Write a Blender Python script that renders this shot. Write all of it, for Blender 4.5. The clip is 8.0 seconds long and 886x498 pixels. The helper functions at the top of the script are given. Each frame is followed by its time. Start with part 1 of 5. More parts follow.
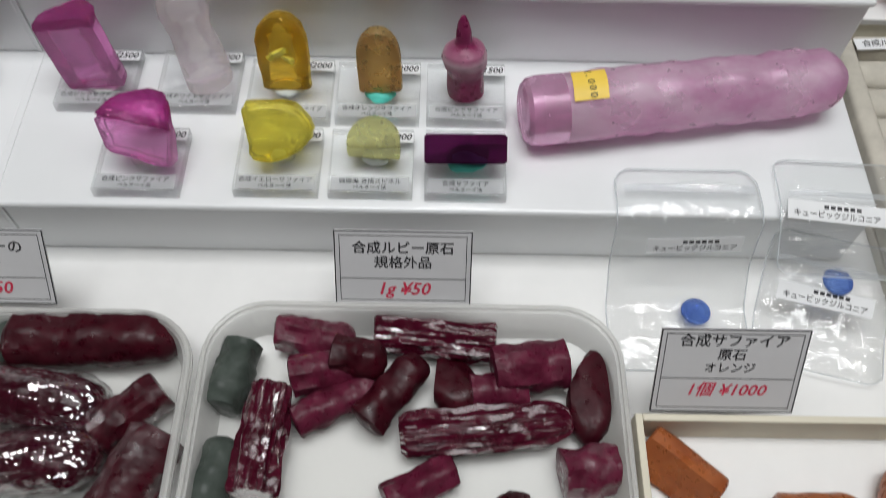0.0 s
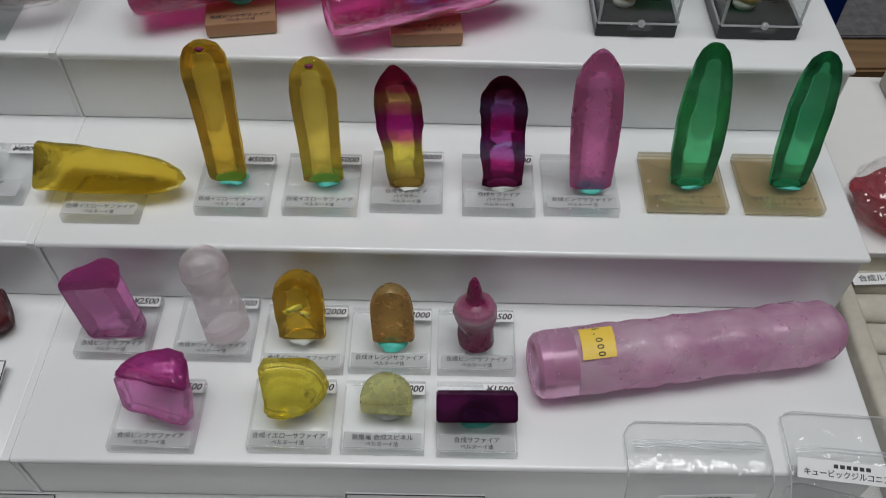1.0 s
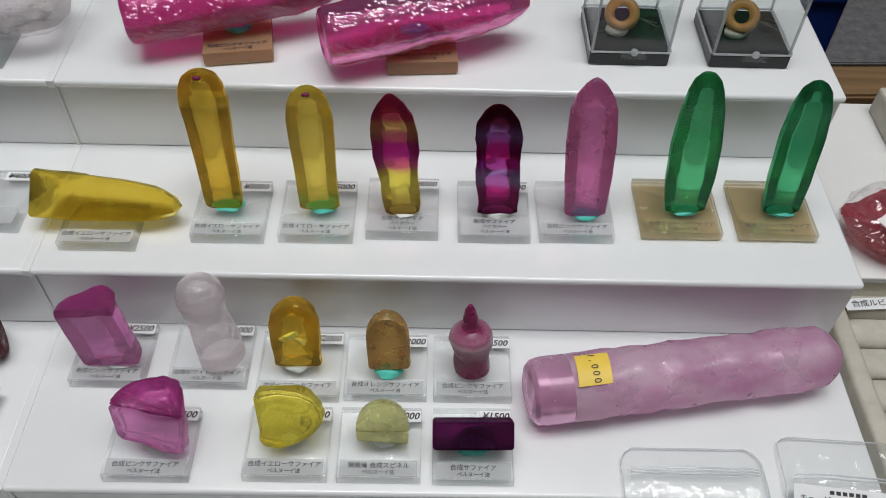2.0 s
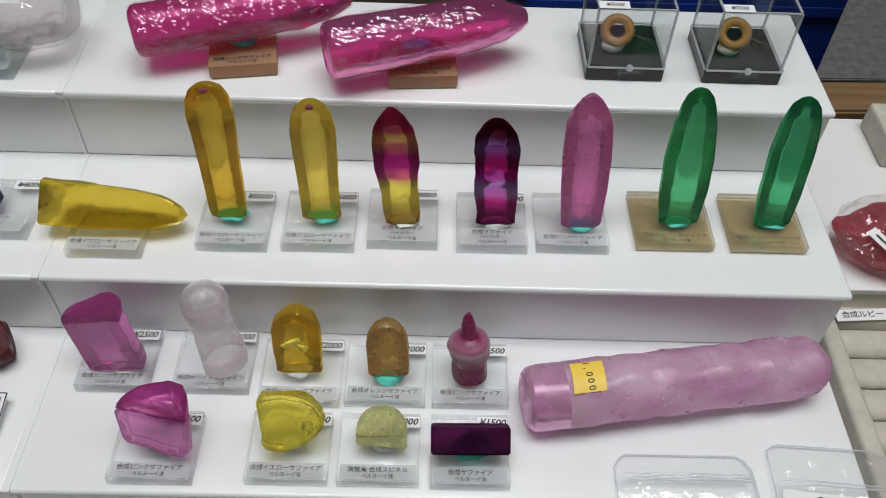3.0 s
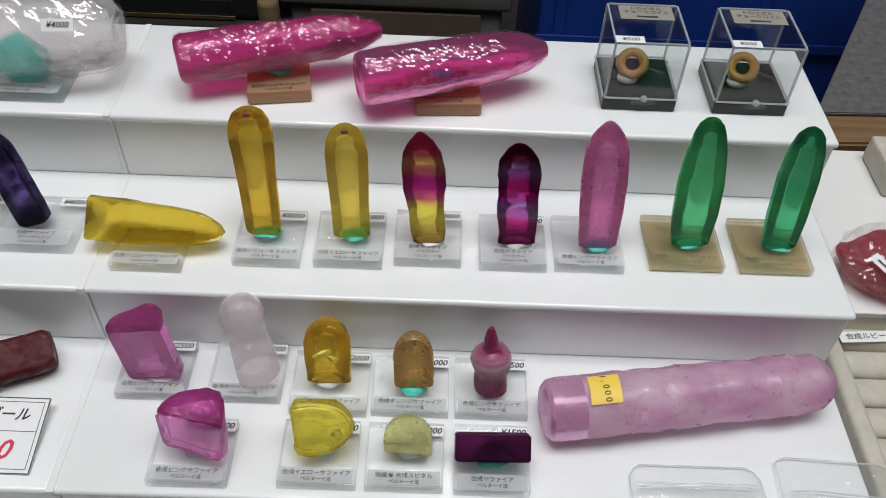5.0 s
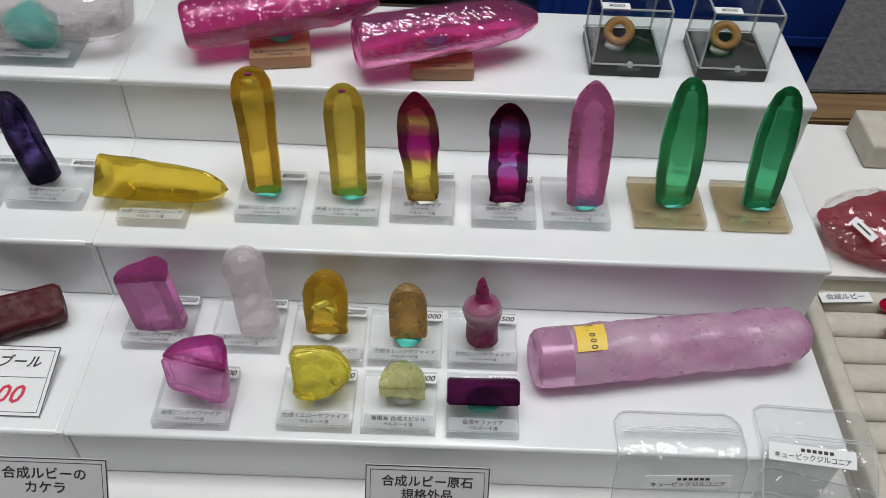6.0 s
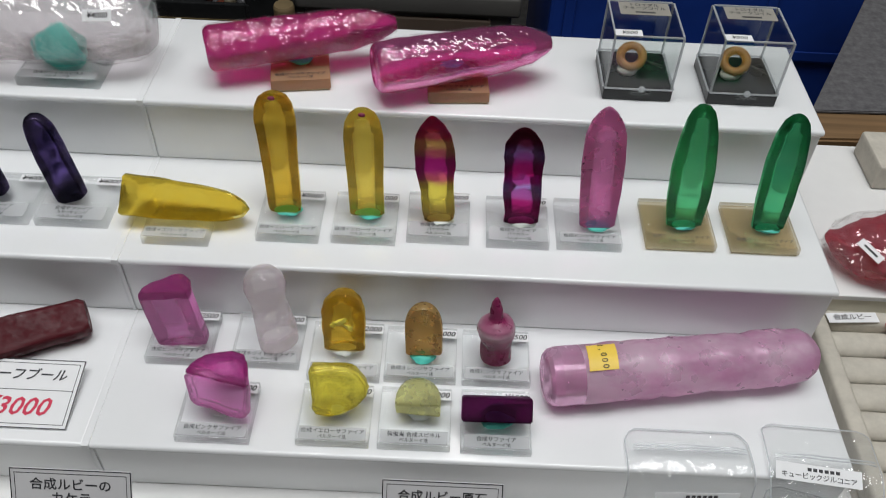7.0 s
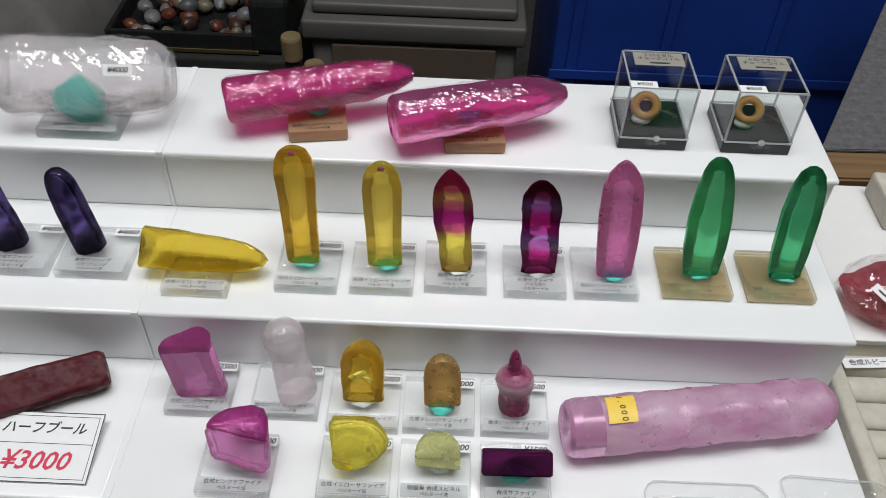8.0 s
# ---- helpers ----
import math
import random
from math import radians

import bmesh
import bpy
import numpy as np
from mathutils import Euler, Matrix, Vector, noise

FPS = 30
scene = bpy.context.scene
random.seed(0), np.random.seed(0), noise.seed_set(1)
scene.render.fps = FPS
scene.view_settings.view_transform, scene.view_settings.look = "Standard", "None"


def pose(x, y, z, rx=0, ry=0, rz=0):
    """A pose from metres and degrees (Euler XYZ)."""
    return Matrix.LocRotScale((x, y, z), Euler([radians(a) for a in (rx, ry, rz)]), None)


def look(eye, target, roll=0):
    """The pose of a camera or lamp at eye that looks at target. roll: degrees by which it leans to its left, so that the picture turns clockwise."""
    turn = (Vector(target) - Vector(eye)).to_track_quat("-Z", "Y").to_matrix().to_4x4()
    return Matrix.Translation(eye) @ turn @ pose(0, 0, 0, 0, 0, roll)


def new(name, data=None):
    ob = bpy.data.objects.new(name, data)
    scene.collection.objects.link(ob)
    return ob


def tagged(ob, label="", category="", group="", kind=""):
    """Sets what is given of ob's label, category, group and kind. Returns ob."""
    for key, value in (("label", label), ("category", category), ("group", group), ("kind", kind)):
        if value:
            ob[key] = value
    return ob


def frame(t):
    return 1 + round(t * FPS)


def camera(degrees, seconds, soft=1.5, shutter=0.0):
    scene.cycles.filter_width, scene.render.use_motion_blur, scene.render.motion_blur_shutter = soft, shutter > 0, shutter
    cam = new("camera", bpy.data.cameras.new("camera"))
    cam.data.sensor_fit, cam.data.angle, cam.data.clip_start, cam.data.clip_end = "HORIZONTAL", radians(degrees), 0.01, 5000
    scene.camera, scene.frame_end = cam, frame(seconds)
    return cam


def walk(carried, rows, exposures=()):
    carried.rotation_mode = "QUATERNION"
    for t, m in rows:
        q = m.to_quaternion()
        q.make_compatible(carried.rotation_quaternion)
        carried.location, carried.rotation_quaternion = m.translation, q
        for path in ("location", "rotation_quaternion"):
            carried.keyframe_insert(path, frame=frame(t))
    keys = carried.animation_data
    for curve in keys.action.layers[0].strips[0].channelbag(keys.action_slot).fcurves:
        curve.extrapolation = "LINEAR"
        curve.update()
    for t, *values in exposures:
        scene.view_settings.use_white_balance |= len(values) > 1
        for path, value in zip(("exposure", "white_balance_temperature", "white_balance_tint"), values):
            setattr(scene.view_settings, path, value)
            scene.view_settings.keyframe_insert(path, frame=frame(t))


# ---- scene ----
cam = camera(55.1, 8.0, soft=0.7, shutter=0.25)
PATH = [
    (0, (-0.002, 0.047, 1.119), (0.017, 1.078, -0.595), 1.9),
    (0.5, (-0.007, 0.071, 1.14), (0.002, 1.25, -0.475), 1.6),
    (1, (-0.008, 0.089, 1.158), (0.005, 1.356, -0.389), 1.6),
    (1.5, (-0.009, 0.091, 1.16), (0.014, 1.391, -0.36), 1.7),
    (3, (-0.01, 0.083, 1.167), (0.023, 1.41, -0.329), 2.5),
    (3.5, (-0.012, 0.08, 1.18), (0.018, 1.443, -0.283), 2.5),
    (4, (-0.017, 0.077, 1.182), (0.013, 1.457, -0.265), 2.9),
    (4.5, (-0.028, 0.075, 1.181), (-0.001, 1.458, -0.263), 2.9),
    (5, (-0.021, 0.063, 1.178), (0.005, 1.446, -0.266), 2.9),
    (6.5, (-0.016, 0.027, 1.174), (-0.001, 1.421, -0.26), 2.8),
    (7, (-0.021, 0.03, 1.187), (-0.016, 1.431, -0.24), 2.8),
    (7.5, (-0.028, 0.039, 1.203), (-0.024, 1.466, -0.198), 2.7),
    (8, (-0.031, 0.041, 1.201), (-0.029, 1.47, -0.198), 2.5),
]
walk(cam, [(t, look(eye, target, roll)) for t, eye, target, roll in PATH],
     [(0.0, -0.16), (0.5, -0.57), (1.0, -0.64), (1.5, -0.42), (3.0, -0.25), (3.8, -0.12), (5.0, -0.13), (6.4, -0.24), (7.0, -0.22), (7.6, -0.06), (8.0, -0.03)])

# ---- light ----
TABLE, T1, T2, T3 = 0.778, 0.819, 0.863, 0.906
F1, F2, F3, BACK = 0.246, 0.329, 0.409, 0.496
END, SEAM = 0.188, -0.190

world = bpy.data.worlds.new("hall_air")
world.use_nodes = True
world.node_tree.nodes["Background"].inputs[0].default_value = (0.9, 0.95, 1.0, 1)
world.node_tree.nodes["Background"].inputs[1].default_value = 0.15
scene.world = world

LAMPS = [(-0.9, 0.45, 2.9), (0.1, 0.95, 3.1), (1.0, 0.3, 2.9), (-0.75, -0.9, 3.2), (0.7, -0.8, 3.2), (-1.9, 0.2, 3.1), (2.0, 0.1, 3.1), (0.1, 2.4, 3.2)]
LAMP_POWER = 2.6
PANEL_POWER = 42.0


# ---- materials ----
def shader(name):
    m = bpy.data.materials.new(name)
    m.use_nodes = True
    nt = m.node_tree
    return m, nt, nt.nodes["Principled BSDF"], nt.nodes["Material Output"]


def put(nt, kind, **values):
    n = nt.nodes.new(kind)
    for key, v in values.items():
        if key in n.inputs:
            n.inputs[key].default_value = v
    return n


def noise_node(nt, scale, detail=3.0, rough=0.55, stretch=None, local=True):
    co = nt.nodes.new("ShaderNodeTexCoord")
    n = put(nt, "ShaderNodeTexNoise", Scale=scale, Detail=detail, Roughness=rough)
    if stretch:
        mp = nt.nodes.new("ShaderNodeMapping")
        mp.inputs["Scale"].default_value = stretch
        nt.links.new(co.outputs["Object"], mp.inputs[0])
        nt.links.new(mp.outputs[0], n.inputs["Vector"])
    else:
        nt.links.new(co.outputs["Object"], n.inputs["Vector"])
    return n


def ramp(nt, source, stops, constant=False):
    r = nt.nodes.new("ShaderNodeValToRGB")
    if constant:
        r.color_ramp.interpolation = "EASE"
    el = r.color_ramp.elements
    while len(el) < len(stops):
        el.new(0.5)
    for e, (p, c) in zip(el, stops):
        e.position = p
        e.color = (*c, 1) if len(c) == 3 else c
    nt.links.new(source, r.inputs[0])
    return r.outputs[0]


def bump(nt, height, strength, dist, normal=None):
    b = put(nt, "ShaderNodeBump", Strength=strength, Distance=dist)
    nt.links.new(height, b.inputs["Height"])
    return b.outputs[0]


def plain(name, col, rough=0.5, metal=0.0, var=0.12, scale=60.0, bumps=0.0, bscale=400.0, bdist=0.0005, spec=0.5, stretch=None, coat=0.0):
    m, nt, p, out = shader(name)
    n = noise_node(nt, scale, 4.0, 0.6, stretch)
    lo = tuple(c * (1 - var) for c in col)
    hi = tuple(min(1, c * (1 + var)) for c in col)
    nt.links.new(ramp(nt, n.outputs["Fac"], [(0.3, lo), (0.7, hi)]), p.inputs["Base Color"])
    r2 = noise_node(nt, scale * 0.35, 2.0)
    nt.links.new(ramp(nt, r2.outputs["Fac"], [(0.3, (max(0, rough - 0.06),) * 3), (0.7, (min(1, rough + 0.06),) * 3)]), p.inputs["Roughness"])
    p.inputs["Metallic"].default_value = metal
    p.inputs["Specular IOR Level"].default_value = spec
    p.inputs["Coat Weight"].default_value = coat
    if bumps:
        b = noise_node(nt, bscale, 3.0, 0.6, stretch)
        nt.links.new(bump(nt, b.outputs["Fac"], bumps, bdist), p.inputs["Normal"])
    return m


def clear(name, tint=(0.96, 0.98, 0.98), gloss=0.05, haze=0.0, wrinkle=0.0, wscale=80.0, ior=1.49, hazecol=(0.9, 0.9, 0.9), rim=0.35):
    """Thin clear plastic: lets light straight through, with a fresnel gloss."""
    m, nt, p, out = shader(name)
    nt.nodes.remove(p)
    tr = put(nt, "ShaderNodeBsdfTransparent", Color=(*tint, 1))
    gl = put(nt, "ShaderNodeBsdfGlossy", Roughness=gloss)
    lw = put(nt, "ShaderNodeLayerWeight", Blend=0.5)
    pw = put(nt, "ShaderNodeMath")
    pw.operation = "POWER"
    pw.inputs[1].default_value = 4.0
    fr = put(nt, "ShaderNodeMath")
    fr.operation = "MULTIPLY_ADD"
    fr.inputs[1].default_value, fr.inputs[2].default_value = rim, ((ior - 1) / (ior + 1)) ** 2
    nt.links.new(lw.outputs["Facing"], pw.inputs[0])
    nt.links.new(pw.outputs[0], fr.inputs[0])
    if wrinkle:
        b = noise_node(nt, wscale, 2.0, 0.5)
        nrm = bump(nt, b.outputs["Fac"], wrinkle, 0.004)
        nt.links.new(nrm, gl.inputs["Normal"])
        nt.links.new(nrm, lw.inputs["Normal"])
    base = tr.outputs[0]
    if haze:
        df = put(nt, "ShaderNodeBsdfTranslucent", Color=(*hazecol, 1))
        d2 = put(nt, "ShaderNodeBsdfDiffuse", Color=(*hazecol, 1))
        mh = put(nt, "ShaderNodeMixShader", Fac=0.5)
        nt.links.new(df.outputs[0], mh.inputs[1])
        nt.links.new(d2.outputs[0], mh.inputs[2])
        mx = put(nt, "ShaderNodeMixShader", Fac=haze)
        nt.links.new(tr.outputs[0], mx.inputs[1])
        nt.links.new(mh.outputs[0], mx.inputs[2])
        base = mx.outputs[0]
    top = nt.nodes.new("ShaderNodeMixShader")
    nt.links.new(fr.outputs[0], top.inputs[0])
    nt.links.new(base, top.inputs[1])
    nt.links.new(gl.outputs[0], top.inputs[2])
    nt.links.new(top.outputs[0], out.inputs[0])
    return m


def gem(name, col, deep=None, rough=0.08, cloud=0.25, ior=1.6, bands=None, grain=90.0, bumps=0.15, stretch=None, through_share=0.25, soft=(0.3, 0.65), glass=False):
    """Grown crystal: refracting body colour, part milky, with a share of tinted light passing straight through."""
    m, nt, p, out = shader(name)
    deep = deep or tuple(c * 0.55 for c in col)
    n = noise_node(nt, grain, 4.0, 0.6, stretch)
    if bands:
        co = nt.nodes.new("ShaderNodeTexCoord")
        sep = nt.nodes.new("ShaderNodeSeparateXYZ")
        nt.links.new(co.outputs["Object"], sep.inputs[0])
        lo, hi, stops = bands
        mr = put(nt, "ShaderNodeMapRange")
        mr.inputs["From Min"].default_value, mr.inputs["From Max"].default_value = lo, hi
        wob = noise_node(nt, 120.0, 2.0)
        ad = put(nt, "ShaderNodeMath")
        ad.operation = "MULTIPLY_ADD"
        ad.inputs[1].default_value = 0.006
        nt.links.new(wob.outputs["Fac"], ad.inputs[0])
        nt.links.new(sep.outputs["Z"], ad.inputs[2])
        nt.links.new(ad.outputs[0], mr.inputs["Value"])
        colour = ramp(nt, mr.outputs[0], stops, True)
    else:
        colour = ramp(nt, n.outputs["Fac"], [(soft[0], deep), (soft[1], col)])
    nt.links.new(colour, p.inputs["Base Color"])
    p.inputs["IOR"].default_value = ior
    p.inputs["Transmission Weight"].default_value = 1.0 - cloud
    r2 = noise_node(nt, grain * 2.3, 3.0)
    nt.links.new(ramp(nt, r2.outputs["Fac"], [(0.35, (rough * 0.6,) * 3), (0.7, (min(1, rough * 1.6),) * 3)]), p.inputs["Roughness"])
    if bumps:
        nt.links.new(bump(nt, r2.outputs["Fac"], bumps, 0.001), p.inputs["Normal"])
    body = p.outputs[0]
    if glass:
        p.inputs["Transmission Weight"].default_value = 0.0
        g = put(nt, "ShaderNodeBsdfGlass", IOR=ior)
        nt.links.new(colour, g.inputs["Color"])
        nt.links.new(p.inputs["Roughness"].links[0].from_socket, g.inputs["Roughness"])
        if bumps:
            nt.links.new(p.inputs["Normal"].links[0].from_socket, g.inputs["Normal"])
        mg = put(nt, "ShaderNodeMixShader", Fac=cloud)
        nt.links.new(g.outputs[0], mg.inputs[1])
        nt.links.new(body, mg.inputs[2])
        body = mg.outputs[0]
    tr = put(nt, "ShaderNodeBsdfTransparent")
    nt.links.new(colour, tr.inputs[0])
    mx = put(nt, "ShaderNodeMixShader", Fac=through_share)
    nt.links.new(body, mx.inputs[1])
    nt.links.new(tr.outputs[0], mx.inputs[2])
    nt.links.new(mx.outputs[0], out.inputs[0])
    return m


WHITE = plain("white_acrylic", (0.80, 0.815, 0.825), 0.20, var=0.015, scale=25, bumps=0.02, bscale=30, bdist=0.002, spec=0.75)
TABLECLOTH = plain("white_table", (0.78, 0.78, 0.77), 0.35, var=0.03, scale=30, bumps=0.05, bscale=500)
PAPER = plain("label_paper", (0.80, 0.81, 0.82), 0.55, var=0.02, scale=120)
# White card with the shade of the leaning cards mixed into its colour.
SHADED_CARD = plain("shaded_card_paper", (0.60, 0.60, 0.61), 0.45, var=0.02, scale=90)
INK = plain("black_ink", (0.03, 0.03, 0.035), 0.6, var=0.1, scale=800)
RED_INK = plain("red_ink", (0.60, 0.03, 0.08), 0.55, var=0.1, scale=800)
ACRYL = gem("clear_acrylic", (0.985, 0.99, 0.99), (0.98, 0.985, 0.985), 0.03, 0.0, ior=1.49, through_share=0.62, glass=True, bumps=0.0)
ACRYL_WARM = gem("yellowed_acrylic", (0.97, 0.945, 0.88), (0.96, 0.93, 0.86), 0.04, 0.03, ior=1.49, through_share=0.45, glass=True, bumps=0.0)
TANPAPER = plain("tan_paper", (0.47, 0.39, 0.24), 0.6, var=0.18, scale=40)
ACRYL_ORANGE = clear("orange_paper_acrylic", (0.88, 0.66, 0.46), 0.08, haze=0.65, hazecol=(0.72, 0.49, 0.31))
BOXCLEAR = clear("box_styrene", (0.97, 0.98, 0.98), 0.02)
BOXEDGE = clear("box_styrene_edge", (0.86, 0.88, 0.90), 0.03, haze=0.42, hazecol=(0.92, 0.94, 0.95))
BAGFILM = clear("bag_film", (0.955, 0.96, 0.96), 0.06, haze=0.06, wrinkle=0.5, wscale=110, ior=1.7)
TRAYPLAST = clear("milky_tray", (0.97, 0.972, 0.965), 0.25, haze=0.45, hazecol=(0.92, 0.92, 0.905), rim=0.2)
LABELFILM = clear("printed_clear_label", (0.97, 0.975, 0.975), 0.2, haze=0.40, hazecol=(0.86, 0.87, 0.88), rim=0.1)
PUTTY = plain("teal_putty", (0.10, 0.62, 0.52), 0.6, var=0.1, scale=200, bumps=0.3, bscale=400)
PALEPUTTY = plain("pale_putty", (0.70, 0.74, 0.70), 0.6, var=0.1, scale=200, bumps=0.3)
BLACKPLAST = plain("black_plastic", (0.015, 0.016, 0.017), 0.3, var=0.2, scale=80, bumps=0.05)
COPPER = plain("copper_wire", (0.95, 0.58, 0.18), 0.30, metal=0.7, var=0.1)
LIDLABEL = plain("beige_label", (0.30, 0.285, 0.25), 0.55, var=0.03, scale=90)
CORE = plain("ferrite_core", (0.42, 0.22, 0.09), 0.45, var=0.2)
TIN = plain("tinned_lead", (0.75, 0.72, 0.66), 0.25, metal=1.0)
FOAM = plain("white_putty_pad", (0.80, 0.78, 0.70), 0.7, bumps=0.2)
TAPE = plain("yellow_tape", (0.88, 0.62, 0.09), 0.5, var=0.05, bumps=0.1)
VELVET = plain("greige_velvet", (0.52, 0.49, 0.425), 0.9, var=0.1, scale=120, bumps=0.25, bscale=1800, spec=0.2)
CREAM = plain("cream_card", (0.66, 0.62, 0.50), 0.7, var=0.05, bumps=0.1)
WOOD = plain("pale_wood", (0.19, 0.115, 0.056), 0.5, var=0.35, scale=30, stretch=(0.15, 3.0, 3.0), bumps=0.1, bscale=60)
FELT = plain("grey_felt", (0.115, 0.113, 0.118), 0.95, var=0.25, scale=160, bumps=0.4, bscale=900, spec=0.1)
BLUEPLAST = plain("blue_crate_plastic", (0.009, 0.042, 0.27), 0.45, var=0.15, scale=8, bumps=0.1, bscale=60, bdist=0.002)
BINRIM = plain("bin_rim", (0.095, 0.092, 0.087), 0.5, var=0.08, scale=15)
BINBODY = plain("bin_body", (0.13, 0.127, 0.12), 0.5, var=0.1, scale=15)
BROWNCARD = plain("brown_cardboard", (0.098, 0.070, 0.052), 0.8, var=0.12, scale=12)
DARKGREY = plain("dark_cloth", (0.020, 0.019, 0.018), 0.9, var=0.3, scale=15, bumps=0.2)
GREYCLOTH = plain("grey_cloth", (0.125, 0.121, 0.117), 0.9, var=0.15, scale=12, bumps=0.3, bscale=40, bdist=0.005)
GREENFILM = plain("lime_bag", (0.17, 0.33, 0.035), 0.4, var=0.35, scale=22, bumps=0.2, bscale=30, bdist=0.01)
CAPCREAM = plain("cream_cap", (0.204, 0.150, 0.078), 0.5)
BOTTLE = plain("dark_bottle", (0.02, 0.017, 0.015), 0.12, spec=0.6)
HALLFLOOR = plain("hall_carpet", (0.05, 0.048, 0.046), 0.95, var=0.3, scale=50, bumps=0.2)
HALLWALL = plain("hall_wall", (0.36, 0.36, 0.355), 0.8, var=0.05, scale=2)
LAMPHOUSE = plain("lamp_housing", (0.6, 0.6, 0.6), 0.5)
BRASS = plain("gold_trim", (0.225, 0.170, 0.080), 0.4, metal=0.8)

SATIN = dict(ior=1.76, through_share=0.15, glass=True)
YELLOW = gem("yellow_sapphire", (0.95, 0.84, 0.36), (0.93, 0.80, 0.31), 0.16, 0.05, grain=40, bumps=0.03, **SATIN)
YELLOW_L = gem("lemon_sapphire", (0.94, 0.82, 0.30), (0.90, 0.75, 0.22), 0.03, 0.02, grain=90, bumps=0.35, **SATIN)
YELLOW_B = gem("bright_yellow_sapphire", (0.97, 0.92, 0.30), (0.95, 0.86, 0.22), 0.10, 0.18, grain=60, bumps=0.3, **SATIN)
# Opaque yellow painted in for light thrown back by fractures.
GLINT_FLAKE = plain("fracture_glint", (0.92, 0.76, 0.10), 0.22, var=0.2, scale=300)
GOLDEN = gem("golden_sapphire", (0.94, 0.78, 0.28), (0.90, 0.71, 0.21), 0.07, 0.05, grain=80, bumps=0.22, **SATIN)
PINK = gem("pink_sapphire", (0.87, 0.46, 0.69), (0.85, 0.43, 0.66), 0.28, 0.12, grain=18, bumps=0.0, **SATIN)
LIGHTPINK = gem("light_pink_sapphire", (0.95, 0.60, 0.86), (0.92, 0.52, 0.80), 0.13, 0.22, grain=60, **SATIN)
HOTPINK = gem("hot_pink_sapphire", (0.92, 0.55, 0.81), (0.88, 0.47, 0.75), 0.13, 0.14, grain=60, bumps=0.05, **SATIN)
MAGENTA = gem("magenta_broken_face", (0.74, 0.20, 0.56), (0.66, 0.12, 0.46), 0.10, 0.22, grain=160, bumps=0.3, **SATIN)
ROSE = gem("rose_sapphire", (0.5, 0.1, 0.2), rough=0.35, cloud=0.65, ior=1.4, bands=(0.006, 0.051, [
    (0.0, (0.20, 0.014, 0.065)), (0.38, (0.26, 0.022, 0.095)), (0.50, (0.48, 0.16, 0.27)), (0.60, (0.68, 0.48, 0.55)), (0.66, (0.50, 0.18, 0.30)), (0.72, (0.30, 0.03, 0.12)), (1.0, (0.28, 0.025, 0.11))]), through_share=0.05)

PALEPINK = gem("pale_pink_corundum", (0.95, 0.76, 0.88), (0.78, 0.47, 0.67), 0.36, 0.42, grain=42, bumps=0.12, ior=1.6, through_share=0.12, stretch=(0.8, 1.5, 1.5), soft=(0.38, 0.60), glass=True)
PALECLEAR = gem("polished_pale_pink", (0.88, 0.58, 0.77), (0.80, 0.46, 0.67), 0.20, 0.38, grain=50, bumps=0.0, ior=1.6, through_share=0.15, glass=True)
CLEARGEM = gem("white_sapphire", (0.98, 0.93, 0.945), (0.96, 0.90, 0.92), 0.05, 0.28, grain=60, ior=1.5, through_share=0.45)
WHITECORE = gem("milky_white_spinel", (0.985, 0.955, 0.965), (0.97, 0.93, 0.945), 0.08, 0.26, grain=70, ior=1.45, through_share=0.42, glass=True)
RUBYCORE = gem("magenta_ruby", (0.84, 0.19, 0.52), (0.77, 0.11, 0.40), 0.10, 0.20, grain=45, ior=1.6, through_share=0.18, glass=True)
RUBYCORE_B = gem("pink_ruby", (0.89, 0.30, 0.61), (0.82, 0.17, 0.48), 0.10, 0.20, grain=45, ior=1.6, through_share=0.18, glass=True)
FILM = clear("crinkled_film", (0.99, 0.99, 0.99), 0.025, ior=1.95, rim=0.03)
LOOSEFILM = clear("loose_crumpled_film", (0.97, 0.97, 0.97), 0.06, ior=2.9)
GREEN = gem("green_sapphire", (0.42, 0.84, 0.58), (0.27, 0.72, 0.45), 0.14, 0.02, grain=30, bumps=0.02, ior=1.76, through_share=0.05, glass=True)
GREEN_B = gem("deep_green_sapphire", (0.40, 0.82, 0.55), (0.18, 0.62, 0.42), 0.11, 0.02, grain=34, bumps=0.02, ior=1.76, through_share=0.05, glass=True)
OLIVE = gem("olive_spinel", (0.84, 0.84, 0.52), (0.80, 0.79, 0.46), 0.28, 0.35, bumps=0.02, ior=1.6, through_share=0.2, glass=True)
AMBER = gem("orange_brown_sapphire", (0.80, 0.60, 0.30), (0.76, 0.55, 0.25), 0.30, 0.22, bumps=0.02, **SATIN)
VIOLET = gem("dark_violet_sapphire", (0.34, 0.09, 0.27), (0.20, 0.04, 0.15), 0.06, 0.10, grain=70, bumps=0.05, ior=1.76, through_share=0.04, glass=True)
BLUEVIOLET = gem("blue_violet_sapphire", (0.42, 0.33, 0.64), (0.06, 0.055, 0.10), 0.12, 0.06, grain=90, bumps=0.2, ior=1.76, through_share=0.04, glass=True, soft=(0.42, 0.60))
GARNET = gem("dark_ruby", (0.105, 0.014, 0.020), (0.085, 0.010, 0.016), 0.5, 0.75, ior=1.3, bumps=0.0, through_share=0.02)
RUBYROUGH = gem("ruby_rough", (0.160, 0.017, 0.048), (0.075, 0.005, 0.019), 0.42, 0.75, grain=140, bumps=0.35, ior=1.33, through_share=0.02)
